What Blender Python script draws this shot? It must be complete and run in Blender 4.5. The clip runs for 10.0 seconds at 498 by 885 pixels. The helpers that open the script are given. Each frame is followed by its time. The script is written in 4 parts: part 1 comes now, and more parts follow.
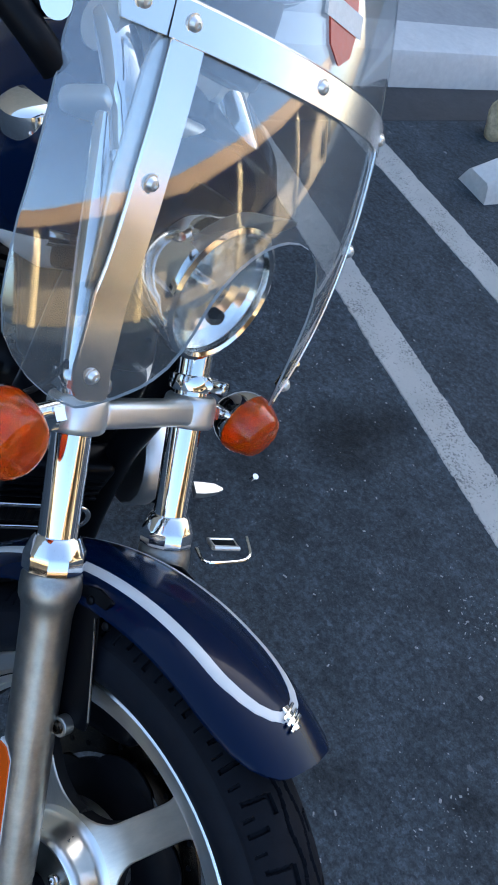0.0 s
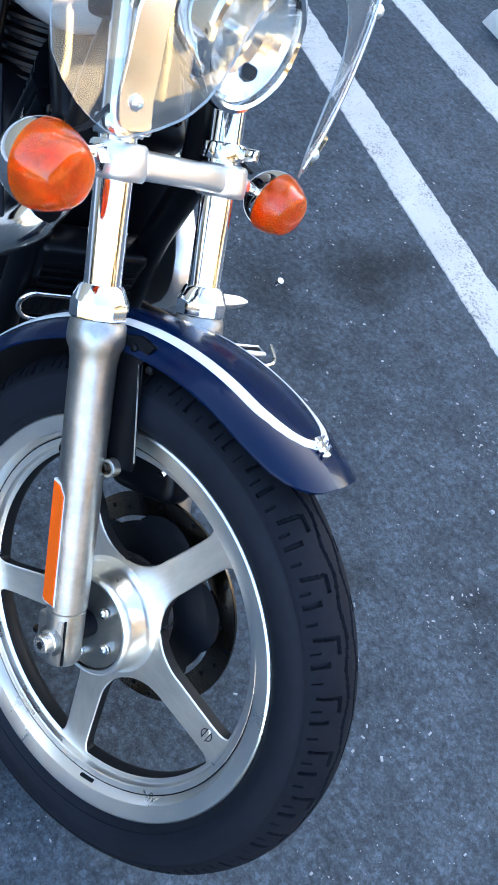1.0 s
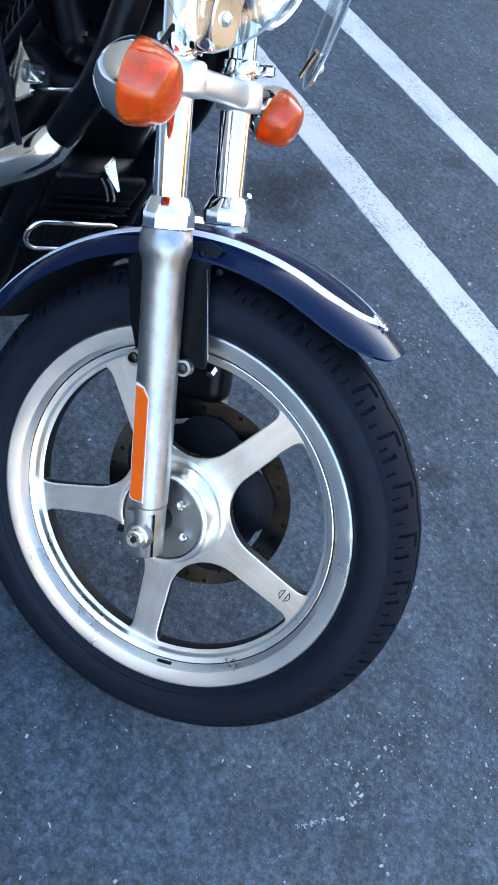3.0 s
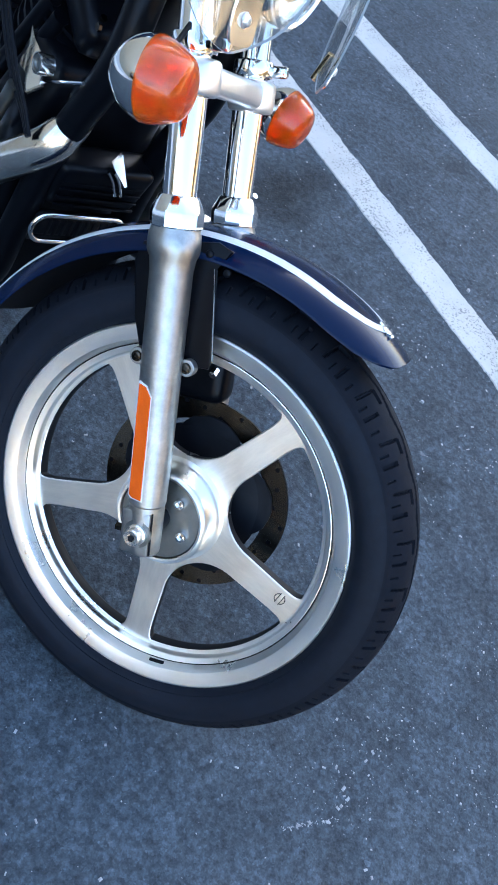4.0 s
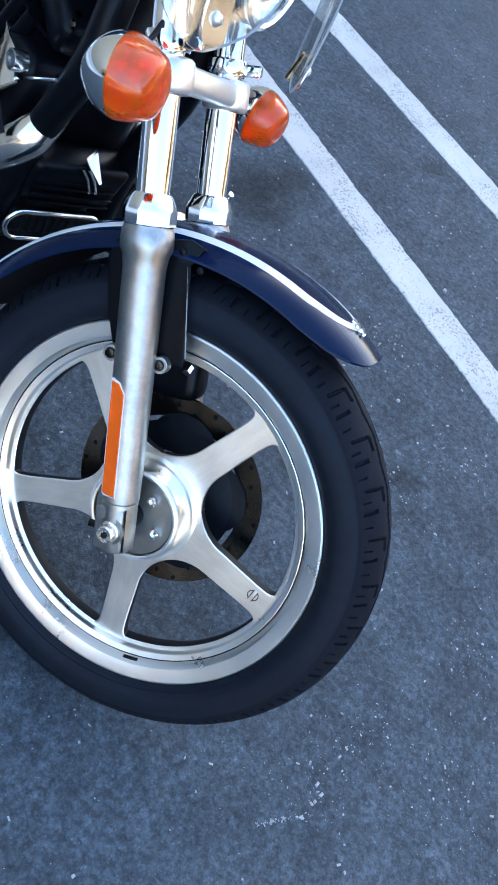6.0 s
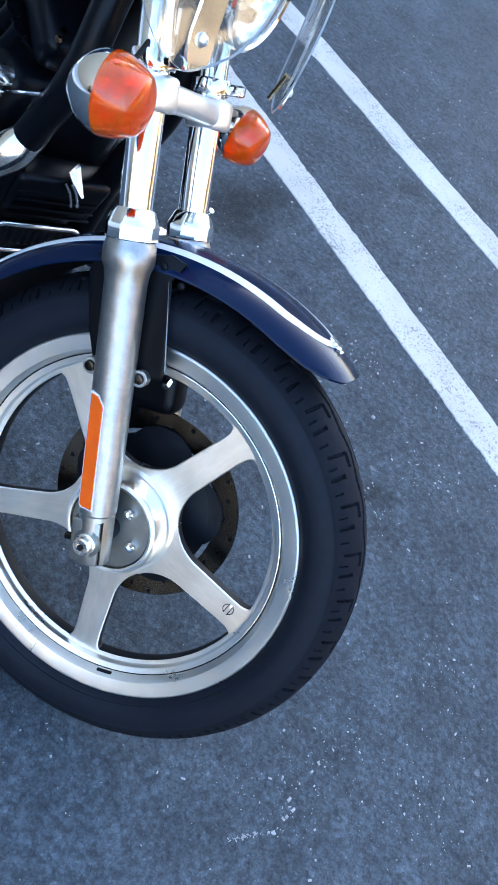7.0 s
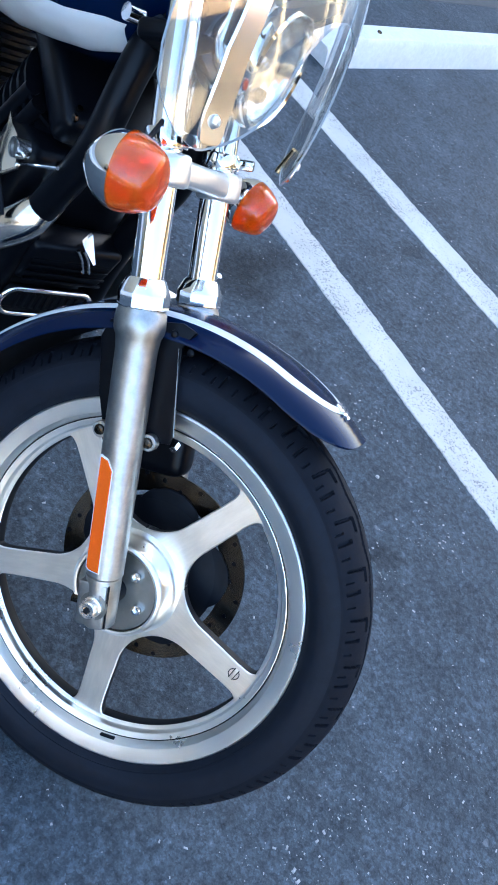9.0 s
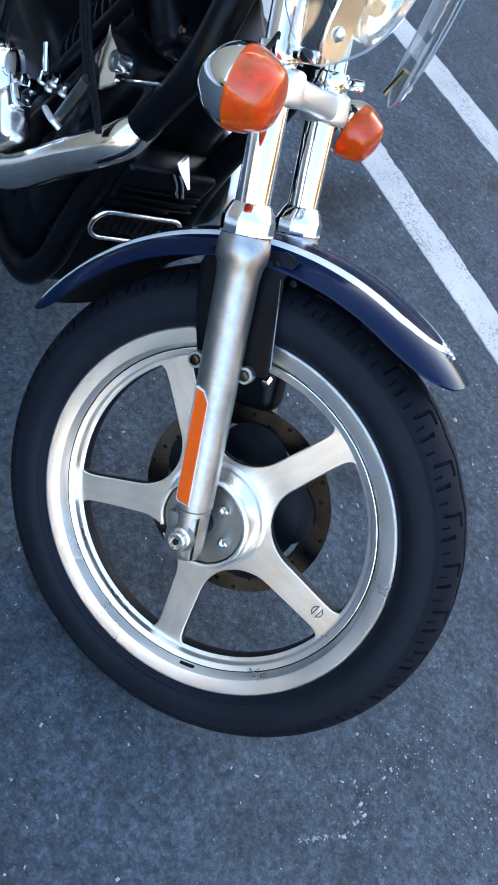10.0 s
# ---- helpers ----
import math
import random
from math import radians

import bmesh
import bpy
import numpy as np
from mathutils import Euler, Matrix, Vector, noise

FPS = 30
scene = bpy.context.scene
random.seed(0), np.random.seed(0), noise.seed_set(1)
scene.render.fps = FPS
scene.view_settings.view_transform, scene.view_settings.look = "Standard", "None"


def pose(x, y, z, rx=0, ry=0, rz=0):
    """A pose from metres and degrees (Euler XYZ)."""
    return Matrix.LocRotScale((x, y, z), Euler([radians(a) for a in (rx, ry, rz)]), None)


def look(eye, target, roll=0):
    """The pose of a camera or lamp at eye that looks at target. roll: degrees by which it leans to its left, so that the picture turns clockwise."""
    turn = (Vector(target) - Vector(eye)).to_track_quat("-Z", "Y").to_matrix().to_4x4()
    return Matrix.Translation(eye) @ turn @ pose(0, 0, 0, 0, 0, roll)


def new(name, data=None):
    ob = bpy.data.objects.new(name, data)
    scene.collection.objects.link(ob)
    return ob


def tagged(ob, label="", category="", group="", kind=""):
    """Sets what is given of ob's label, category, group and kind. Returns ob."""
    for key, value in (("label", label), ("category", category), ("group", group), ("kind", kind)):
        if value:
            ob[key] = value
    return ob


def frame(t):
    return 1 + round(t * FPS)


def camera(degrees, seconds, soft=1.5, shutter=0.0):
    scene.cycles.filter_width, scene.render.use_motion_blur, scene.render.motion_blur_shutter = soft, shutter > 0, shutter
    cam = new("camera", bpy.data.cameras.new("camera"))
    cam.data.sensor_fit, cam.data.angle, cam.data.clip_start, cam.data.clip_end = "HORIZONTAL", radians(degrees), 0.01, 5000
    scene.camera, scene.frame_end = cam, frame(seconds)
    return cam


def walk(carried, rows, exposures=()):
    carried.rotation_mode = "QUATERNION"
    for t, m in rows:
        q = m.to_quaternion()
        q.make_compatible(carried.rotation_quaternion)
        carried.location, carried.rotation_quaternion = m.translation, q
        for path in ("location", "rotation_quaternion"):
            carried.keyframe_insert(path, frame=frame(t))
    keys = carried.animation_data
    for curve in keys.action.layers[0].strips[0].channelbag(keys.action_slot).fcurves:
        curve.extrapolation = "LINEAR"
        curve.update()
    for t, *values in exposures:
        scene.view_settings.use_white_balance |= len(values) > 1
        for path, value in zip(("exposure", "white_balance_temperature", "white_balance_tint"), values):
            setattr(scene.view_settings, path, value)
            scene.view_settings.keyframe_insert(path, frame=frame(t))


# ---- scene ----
cam = camera(34.0, 10.0, soft=1.8)
PATH = [
    (0, 0.1351, -0.2190, 1.3396, 40.958, -16.016, 50.519),
    (0.5, 0.2389, -0.2358, 1.3288, 35.984, -12.511, 55.344),
    (1, 0.2477, -0.3226, 1.2814, 33.934, -15.217, 50.714),
    (1.5, 0.1592, -0.5171, 1.2388, 34.762, -16.716, 37.553),
    (2, 0.1388, -0.5797, 1.2533, 37.164, -20.508, 33.476),
    (2.5, 0.1341, -0.5923, 1.2570, 37.761, -22.233, 34.557),
    (3, 0.1351, -0.5987, 1.2496, 34.225, -20.835, 37.345),
    (4.5, 0.1125, -0.6017, 1.2453, 33.395, -23.055, 38.542),
    (5, 0.1158, -0.5987, 1.2496, 33.820, -22.866, 38.257),
    (5.5, 0.1174, -0.5946, 1.2489, 33.147, -23.416, 39.141),
    (6, 0.1281, -0.6001, 1.2520, 33.709, -23.709, 37.903),
    (7.5, 0.1173, -0.6083, 1.2561, 35.200, -26.180, 37.433),
    (8, 0.1016, -0.6106, 1.2473, 35.776, -24.995, 36.273),
    (8.5, 0.0920, -0.6165, 1.2479, 36.782, -25.635, 38.149),
    (9, 0.1110, -0.6107, 1.2677, 38.388, -25.770, 37.905),
    (9.5, 0.0956, -0.6220, 1.2409, 32.934, -25.216, 42.132),
    (10, 0.0711, -0.6284, 1.2265, 32.075, -24.296, 42.327),
]
EXPOSURE = [(0.0, 2.04, 5880, 7), (0.5, 2.50, 5880, 7), (1.0, 3.39, 5980, 7), (1.5, 3.29, 5860, 7), (2.0, 3.29, 5810, 7), (2.5, 3.29, 5810, 7), (4.5, 3.11, 5810, 7), (6.0, 3.15, 5760, 7), (7.5, 3.29, 5710, 7), (8.5, 3.25, 5660, 7), (9.0, 3.23, 5710, 7), (9.5, 3.15, 5910, 7), (10.0, 3.11, 6010, 7)]
walk(cam, [(t, pose(x, y, z, rx, ry, rz)) for t, x, y, z, rx, ry, rz in PATH], EXPOSURE)

# ---------------------------------------------------------------- light
world = bpy.data.worlds.new("sky")
scene.world = world
world.use_nodes = True
wn = world.node_tree
sky = wn.nodes.new("ShaderNodeTexSky")
sky.sky_type = "NISHITA"
sky.sun_disc = False
sky.sun_elevation = radians(25)
sky.sun_rotation = radians(-37)
sky.air_density, sky.dust_density = 1.0, 4.0
wn.links.new(sky.outputs[0], wn.nodes["Background"].inputs[0])
wn.nodes["Background"].inputs[1].default_value = 0.15
sun_data = bpy.data.lights.new("sun", "SUN")
sun_data.energy, sun_data.angle, sun_data.color = 5.0, radians(0.5), (1.0, 0.93, 0.82)
sun = new("sun", sun_data)
# the sun stands behind the wall added at the kerb: the bay lies in its shade, the fronts across the lot are lit
sun.matrix_world = look((0, 0, 0), (0.545, -0.724, -0.423))


# ---------------------------------------------------------------- materials
class Nodes:
    """A small node-building helper round one material."""

    def __init__(self, name):
        self.mat = bpy.data.materials.new(name)
        self.mat.use_nodes = True
        self.tree = self.mat.node_tree
        self.bsdf = self.tree.nodes["Principled BSDF"]
        self.coord = self.tree.nodes.new("ShaderNodeTexCoord").outputs["Object"]

    def add(self, kind, **values):
        node = self.tree.nodes.new(kind)
        for key, value in values.items():
            node.inputs[key].default_value = value
        return node

    def link(self, a, b):
        self.tree.links.new(a, b)

    def noise(self, scale, detail=4.0, rough=0.55, coord=None):
        node = self.add("ShaderNodeTexNoise", Scale=scale, Detail=detail, Roughness=rough)
        self.link(coord or self.coord, node.inputs["Vector"])
        return node.outputs["Fac"]

    def voronoi(self, scale, out="Distance", coord=None, feature="F1"):
        node = self.add("ShaderNodeTexVoronoi", Scale=scale)
        node.feature = feature
        self.link(coord or self.coord, node.inputs["Vector"])
        return node.outputs[out]

    def ramp(self, fac, stops):
        node = self.tree.nodes.new("ShaderNodeValToRGB")
        el = node.color_ramp.elements
        while len(el) < len(stops):
            el.new(0.5)
        for e, (p, c) in zip(el, stops):
            e.position, e.color = p, (*(c if isinstance(c, tuple) else (c, c, c)), 1)
        self.link(fac, node.inputs[0])
        return node.outputs[0]

    def mix(self, fac, a, b, kind="MIX"):
        node = self.tree.nodes.new("ShaderNodeMix")
        node.data_type, node.blend_type = "RGBA", kind
        for slot, v in ((0, fac), (6, a), (7, b)):
            if isinstance(v, (int, float)):
                node.inputs[slot].default_value = v if slot == 0 else (v, v, v, 1)
            elif isinstance(v, tuple):
                node.inputs[slot].default_value = (*v, 1)
            else:
                self.link(v, node.inputs[slot])
        return node.outputs[2]

    def math(self, op, a, b=0.0):
        node = self.tree.nodes.new("ShaderNodeMath")
        node.operation = op
        for slot, v in ((0, a), (1, b)):
            if isinstance(v, (int, float)):
                node.inputs[slot].default_value = v
            else:
                self.link(v, node.inputs[slot])
        return node.outputs[0]

    def bump(self, height, strength=0.3, distance=0.001, normal=None):
        node = self.add("ShaderNodeBump", Strength=strength, Distance=distance)
        self.link(height, node.inputs["Height"])
        if normal:
            self.link(normal, node.inputs["Normal"])
        self.link(node.outputs[0], self.bsdf.inputs["Normal"])
        return node.outputs[0]

    def put(self, slot, v):
        if isinstance(v, (int, float)):
            self.bsdf.inputs[slot].default_value = v
        elif isinstance(v, tuple):
            self.bsdf.inputs[slot].default_value = (*v, 1)
        else:
            self.link(v, self.bsdf.inputs[slot])
        return self


def metal(name, low, high, rough_low, rough_high, scale=60.0, bump=0.0, stretch=None):
    n = Nodes(name)
    co = n.coord
    if stretch:
        mp = n.add("ShaderNodeMapping")
        mp.inputs["Scale"].default_value = stretch
        n.link(n.coord, mp.inputs["Vector"])
        co = mp.outputs[0]
    fine, broad = n.noise(scale, 6, 0.7, co), n.noise(scale / 6, 3, 0.5, n.coord)
    both = n.mix(0.5, fine, broad)
    n.put("Metallic", 1.0).put("Base Color", n.ramp(both, [(0.3, low), (0.7, high)]))
    n.put("Roughness", n.ramp(both, [(0.3, rough_low), (0.7, rough_high)]))
    if bump:
        n.bump(fine, bump, 0.0006)
    return n.mat


def turned(name, low, high, rough_low, rough_high, lathe_marks):
    """Metal turned about the object's y axis: gloss drawn out across the tool marks."""
    n = Nodes(name)
    sep = n.tree.nodes.new("ShaderNodeSeparateXYZ")
    n.link(n.coord, sep.inputs[0])
    radius = n.math("SQRT", n.math("ADD", n.math("POWER", sep.outputs[0], 2.0), n.math("POWER", sep.outputs[2], 2.0)))
    ring = n.tree.nodes.new("ShaderNodeCombineXYZ")
    n.link(n.math("MULTIPLY", radius, 1400.0), ring.inputs[0])
    n.link(n.math("MULTIPLY", sep.outputs[1], 1400.0), ring.inputs[1])
    marks, stains = n.noise(1.0, 3, 0.6, ring.outputs[0]), n.noise(11, 5, 0.6)
    both = n.mix(0.6, marks, stains)
    n.put("Metallic", 1.0).put("Base Color", n.ramp(both, [(0.35, low), (0.65, high)]))
    n.put("Roughness", n.ramp(stains, [(0.35, rough_low), (0.65, rough_high)]))
    n.put("Anisotropic", lathe_marks)
    tangent = n.tree.nodes.new("ShaderNodeTangent")
    tangent.direction_type, tangent.axis = "RADIAL", "Y"
    n.link(tangent.outputs[0], n.bsdf.inputs["Tangent"])
    return n.mat


def paint(name, colour, rough=0.25, coat=0.8, dust=0.12, flake=0.0):
    n = Nodes(name)
    d = n.mix(0.6, n.noise(9, 5, 0.6), n.noise(140, 3, 0.6))
    dusty = n.ramp(d, [(0.42, 0.0), (0.75, dust)])
    n.put("Base Color", n.mix(dusty, colour, (0.35, 0.33, 0.3)))
    n.put("Roughness", n.ramp(d, [(0.35, rough), (0.75, rough + 0.2)]))
    n.put("Coat Weight", coat).put("Coat Roughness", 0.04).put("Metallic", flake).put("Specular IOR Level", 0.1)
    return n.mat


def plain(name, low, high, rough, scale=40.0, bump=0.2, distance=0.001, gloss=0.5):
    n = Nodes(name)
    fine, broad = n.noise(scale, 6, 0.65), n.noise(scale / 9, 3)
    n.put("Base Color", n.ramp(n.mix(0.45, fine, broad), [(0.3, low), (0.7, high)]))
    n.put("Roughness", rough).put("Specular IOR Level", gloss)
    n.bump(fine, bump, distance)
    return n.mat


def make_asphalt():
    n = Nodes("asphalt")
    grain, grain_far = n.voronoi(330, "Color"), n.voronoi(120, "Color")
    speck = n.ramp(grain, [(0.0, 0.035), (0.5, 0.08), (0.85, 0.115), (1.0, 0.20)])
    speck2 = n.ramp(grain_far, [(0.0, 0.045), (0.7, 0.09), (0.93, 0.13), (1.0, 0.26)])
    base = n.mix(0.5, speck, speck2)
    patches = n.ramp(n.noise(2.2, 5, 0.6), [(0.3, (0.44, 0.555, 0.665)), (0.7, (0.66, 0.83, 0.98))])
    mottle = n.mix(1.0, n.ramp(n.noise(38, 8, 0.8), [(0.32, 0.6), (0.68, 1.36)]), n.ramp(n.noise(82, 4, 0.62), [(0.36, 0.74), (0.64, 1.28)]), "MULTIPLY")
    blotch = n.ramp(n.noise(9, 5, 0.65), [(0.34, 0.80), (0.66, 1.18)])
    base = n.mix(1.0, n.mix(1.0, n.mix(1.0, base, blotch, "MULTIPLY"), patches, "MULTIPLY"), mottle, "MULTIPLY")
    # oil drips and tyre marks between the bike and the bay lines
    warp = n.add("ShaderNodeTexNoise", Scale=9.0, Detail=4.0)
    n.link(n.coord, warp.inputs["Vector"])
    moved = n.add("ShaderNodeVectorMath")
    moved.operation = "MULTIPLY_ADD"
    n.link(warp.outputs["Color"], moved.inputs[0])
    moved.inputs[1].default_value = (0.16, 0.16, 0.0)
    n.link(n.coord, moved.inputs[2])
    stain = None
    for x, y, r, depth in ((-0.426, 1.235, 0.08, 0.55), (-0.466, 1.054, 0.11, 0.52), (-0.47, 1.12, 0.09, 0.5), (0.294, 0.70, 0.04, 0.6), (-0.54, 0.84, 0.10, 0.4), (0.10, 0.50, 0.05, 0.45), (-0.33, 0.78, 0.06, 0.35), (-0.23, 1.76, 0.06, 0.4)):
        away = n.add("ShaderNodeVectorMath")
        away.operation = "DISTANCE"
        n.link(moved.outputs[0], away.inputs[0])
        away.inputs[1].default_value = (x + 0.08, y + 0.08, 0)
        near = n.ramp(n.math("DIVIDE", away.outputs["Value"], r * 1.25), [(0.3, 1 - depth), (1.0, 1.0)])
        stain = near if stain is None else n.mix(1.0, stain, near, "MULTIPLY")
    base = n.mix(1.0, base, stain, "MULTIPLY")
    chips = n.ramp(n.voronoi(95, "Color"), [(0.965, 0.0), (0.99, 0.13)])
    n.put("Base Color", n.mix(1.0, base, chips, "ADD"))
    n.put("Roughness", n.ramp(n.noise(60, 3), [(0.3, 0.62), (0.7, 0.85)])).put("Specular IOR Level", 0.22)
    h = n.mix(0.6, n.voronoi(260), n.noise(60, 8, 0.8))
    n.bump(n.mix(0.5, h, n.noise(120, 5, 0.75)), 0.8, 0.005)
    return n.mat


def make_line_paint():
    n = Nodes("line_paint")
    worn = n.mix(0.5, n.noise(190, 6, 0.75), n.voronoi(230, "Color"))
    worn = n.mix(0.42, worn, n.noise(7, 5, 0.65))
    dirt = n.ramp(n.noise(5, 5, 0.6), [(0.3, (0.36, 0.35, 0.32)), (0.7, (0.475, 0.46, 0.425))])
    n.put("Base Color", n.mix(n.ramp(worn, [(0.36, 0.7), (0.44, 0.0)]), dirt, (0.06, 0.062, 0.066)))
    n.put("Roughness", 0.7)
    n.bump(worn, 0.5, 0.002)
    return n.mat


def make_clear(name, tint, gloss_rough=0.02, strength=1.0, haze=0.03):
    """Clear sheet: see-through, with a mirror gloss that grows towards grazing."""
    n = Nodes(name)
    out = n.tree.nodes["Material Output"]
    n.tree.nodes.remove(n.bsdf)
    clear, gloss = n.add("ShaderNodeBsdfTransparent", Color=(*tint, 1)), n.add("ShaderNodeBsdfGlossy", Roughness=gloss_rough)
    mixer, face = n.tree.nodes.new("ShaderNodeMixShader"), n.add("ShaderNodeLayerWeight", Blend=0.5)
    grow = n.math("MULTIPLY", n.math("POWER", face.outputs["Facing"], 3.0), 0.26)
    n.link(n.math("MULTIPLY", n.math("ADD", grow, 0.085), strength), mixer.inputs[0])
    n.link(clear.outputs[0], mixer.inputs[1])
    n.link(gloss.outputs[0], mixer.inputs[2])
    # a thin pale diffuse film that puts a whitish veil into the sheet's colour
    dust, film = n.add("ShaderNodeBsdfDiffuse", Color=(0.75, 0.76, 0.77, 1)), n.tree.nodes.new("ShaderNodeMixShader")
    n.link(n.ramp(n.mix(0.5, n.noise(14, 5, 0.6), n.noise(160, 3)), [(0.35, haze * 0.6), (0.7, haze * 1.5)]), film.inputs[0])
    n.link(mixer.outputs[0], film.inputs[1])
    n.link(dust.outputs[0], film.inputs[2])
    n.link(film.outputs[0], out.inputs[0])
    return n.mat


def make_amber():
    n = Nodes("amber_lens")
    n.put("Base Color", n.ramp(n.noise(45, 3), [(0.3, (0.95, 0.10, 0.001)), (0.7, (1.0, 0.235, 0.003))]))
    n.put("Roughness", 0.1).put("Transmission Weight", 0.72).put("IOR", 1.4)
    n.put("Coat Weight", 0.3).put("Coat Roughness", 0.03)
    n.bump(n.voronoi(34, "Distance"), 0.3, 0.004)
    return n.mat


CHROME = metal("chrome", (0.86, 0.845, 0.82), (0.94, 0.92, 0.89), 0.04, 0.1, 30)
ALUMINIUM = metal("machined_aluminium", (0.88, 0.785, 0.68), (0.98, 0.88, 0.775), 0.25, 0.31, 40, 0.02)
TURNED = turned("turned_aluminium", (0.90, 0.87, 0.81), (0.97, 0.94, 0.88), 0.27, 0.34, 0.0)
DISC = turned("polished_disc", (0.040, 0.036, 0.032), (0.12, 0.10, 0.075), 0.18, 0.26, 0.85)
FACE = metal("brushed_spoke_face", (0.74, 0.685, 0.60), (1.0, 0.93, 0.82), 0.27, 0.4, 60, 0.04, (0.5, 1.0, 2.6))
SLIDER = metal("worn_fork_aluminium", (0.26, 0.25, 0.23), (0.56, 0.535, 0.485), 0.32, 0.48, 70, 0.45)
BRUSHED = metal("satin_aluminium", (0.8, 0.775, 0.73), (0.88, 0.855, 0.81), 0.36, 0.44, 120, 0.04)
STRAP = metal("polished_strap", (0.92, 0.89, 0.84), (0.97, 0.94, 0.90), 0.18, 0.26, 50, 0.03)
SHELL = metal("signal_chrome", (0.84, 0.82, 0.77), (0.93, 0.91, 0.86), 0.05, 0.12, 18)
SCUFFED = metal("scuffed_heat_shield", (0.62, 0.56, 0.46), (0.98, 0.95, 0.89), 0.06, 0.26, 60, 0.12)
STEEL = metal("dark_steel", (0.03, 0.028, 0.026), (0.09, 0.07, 0.05), 0.16, 0.3, 30, 0.04)
PLATE = metal("grey_plate", (0.17, 0.17, 0.155), (0.29, 0.285, 0.265), 0.35, 0.5, 60, 0.15)
RUBBER = plain("tyre_rubber", (0.0038, 0.0049, 0.0082), (0.0076, 0.0098, 0.0158), 0.6, 70, 0.2, gloss=0.15)
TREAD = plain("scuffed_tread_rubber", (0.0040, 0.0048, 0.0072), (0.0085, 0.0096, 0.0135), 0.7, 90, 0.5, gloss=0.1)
BLACK = plain("black_enamel", (0.0014, 0.0017, 0.0027), (0.0030, 0.0034, 0.0052), 0.3, 30, 0.05, gloss=0.12)
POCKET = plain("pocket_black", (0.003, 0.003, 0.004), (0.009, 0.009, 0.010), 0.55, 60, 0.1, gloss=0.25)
CARRIER = plain("carrier_grey", (0.003, 0.0034, 0.005), (0.008, 0.0086, 0.012), 0.5, 50, 0.1, gloss=0.15)
MATT = plain("black_plastic", (0.0022, 0.0025, 0.0036), (0.0054, 0.006, 0.0084), 0.5, 60, 0.2, gloss=0.14)
NAVY = paint("midnight_blue_paint", (0.0004, 0.0058, 0.026), 0.12, 0.14, 0.002)
SILVER = paint("silver_paint", (0.62, 0.62, 0.61), 0.3, 0.6, 0.08, 0.05)
AMBER = make_amber()
REFLECTOR = plain("orange_reflector", (0.62, 0.075, 0.002), (0.72, 0.105, 0.004), 0.25, 500, 0.25, gloss=0.3)
RIM_WHITE = plain("reflector_edging", (0.6, 0.58, 0.55), (0.75, 0.73, 0.7), 0.4, 200, 0.1)
CLEAR = make_clear("windshield_sheet", (0.955, 0.97, 0.965), 0.02, 2.1, 0.03)
GLASS = make_clear("headlamp_glass", (0.96, 0.97, 0.97), 0.02, 1.0)
BRASS = metal("brass", (0.80, 0.62, 0.34), (0.94, 0.80, 0.54), 0.2, 0.3, 60, 0.05)
EDGE = plain("sheet_edge", (0.28, 0.31, 0.33), (0.36, 0.39, 0.41), 0.3, 40, 0.0)
MIRROR = metal("lamp_reflector", (0.9, 0.89, 0.87), (0.95, 0.94, 0.92), 0.1, 0.18, 30)
RED = paint("badge_red", (0.55, 0.06, 0.025), 0.3, 0.6)
ASPHALT, LINE = make_asphalt(), make_line_paint()
# asphalt darkened to stand for the shadow beneath the kerb
KERB_SHADE = plain("kerb_shade_asphalt", (0.02, 0.022, 0.026), (0.045, 0.046, 0.05), 0.7, 60, 0.5, 0.002)
CONCRETE = plain("pale_concrete", (0.5, 0.49, 0.47), (0.66, 0.65, 0.62), 0.85, 55, 0.5, 0.002)
PAVING = plain("grey_paving", (0.29, 0.295, 0.30), (0.40, 0.40, 0.40), 0.85, 35, 0.5, 0.002)
KERB = plain("kerb_concrete", (0.52, 0.52, 0.51), (0.68, 0.67, 0.65), 0.85, 35, 0.5, 0.002)
STUCCO = plain("tan_stucco", (0.33, 0.245, 0.145), (0.44, 0.335, 0.205), 0.9, 90, 0.4)
CREAM = plain("cream_stucco", (0.78, 0.72, 0.60), (0.87, 0.82, 0.71), 0.9, 90, 0.4)
POST = plain("yellow_timber", (0.58, 0.40, 0.18), (0.72, 0.53, 0.27), 0.7, 25, 0.3)
BROWN = plain("shade_wall_render", (0.27, 0.225, 0.165), (0.39, 0.335, 0.255), 0.9, 30, 0.3)
TIMBER = plain("brown_timber", (0.36, 0.205, 0.085), (0.50, 0.30, 0.14), 0.7, 25, 0.3)
STONE = plain("speckled_stone", (0.12, 0.1, 0.08), (0.75, 0.6, 0.36), 0.8, 45, 0.6, 0.004)
GRIT = plain("pale_grit", (0.15, 0.155, 0.16), (0.42, 0.42, 0.41), 0.8, 300, 0.2)


# ---------------------------------------------------------------- mesh tools
def finish(bm, sharp=35):
    bmesh.ops.recalc_face_normals(bm, faces=bm.faces)
    me = bpy.data.meshes.new("mesh")
    bm.to_mesh(me)
    bm.free()
    for p in me.polygons:
        p.use_smooth = True
    me.set_sharp_from_angle(angle=radians(sharp))
    return me


def part(name, bm, material, parent=None, label="", m=None, sharp=35):
    """Links a bmesh (or a mesh) as one object under a thing or a part."""
    me = bm if isinstance(bm, bpy.types.Mesh) else finish(bm, sharp)
    me.name = name
    if not me.materials:
        me.materials.append(material)
    ob = new(name, me)
    ob.parent = parent
    if m is not None:
        ob.matrix_local = m
    return tagged(ob, label)


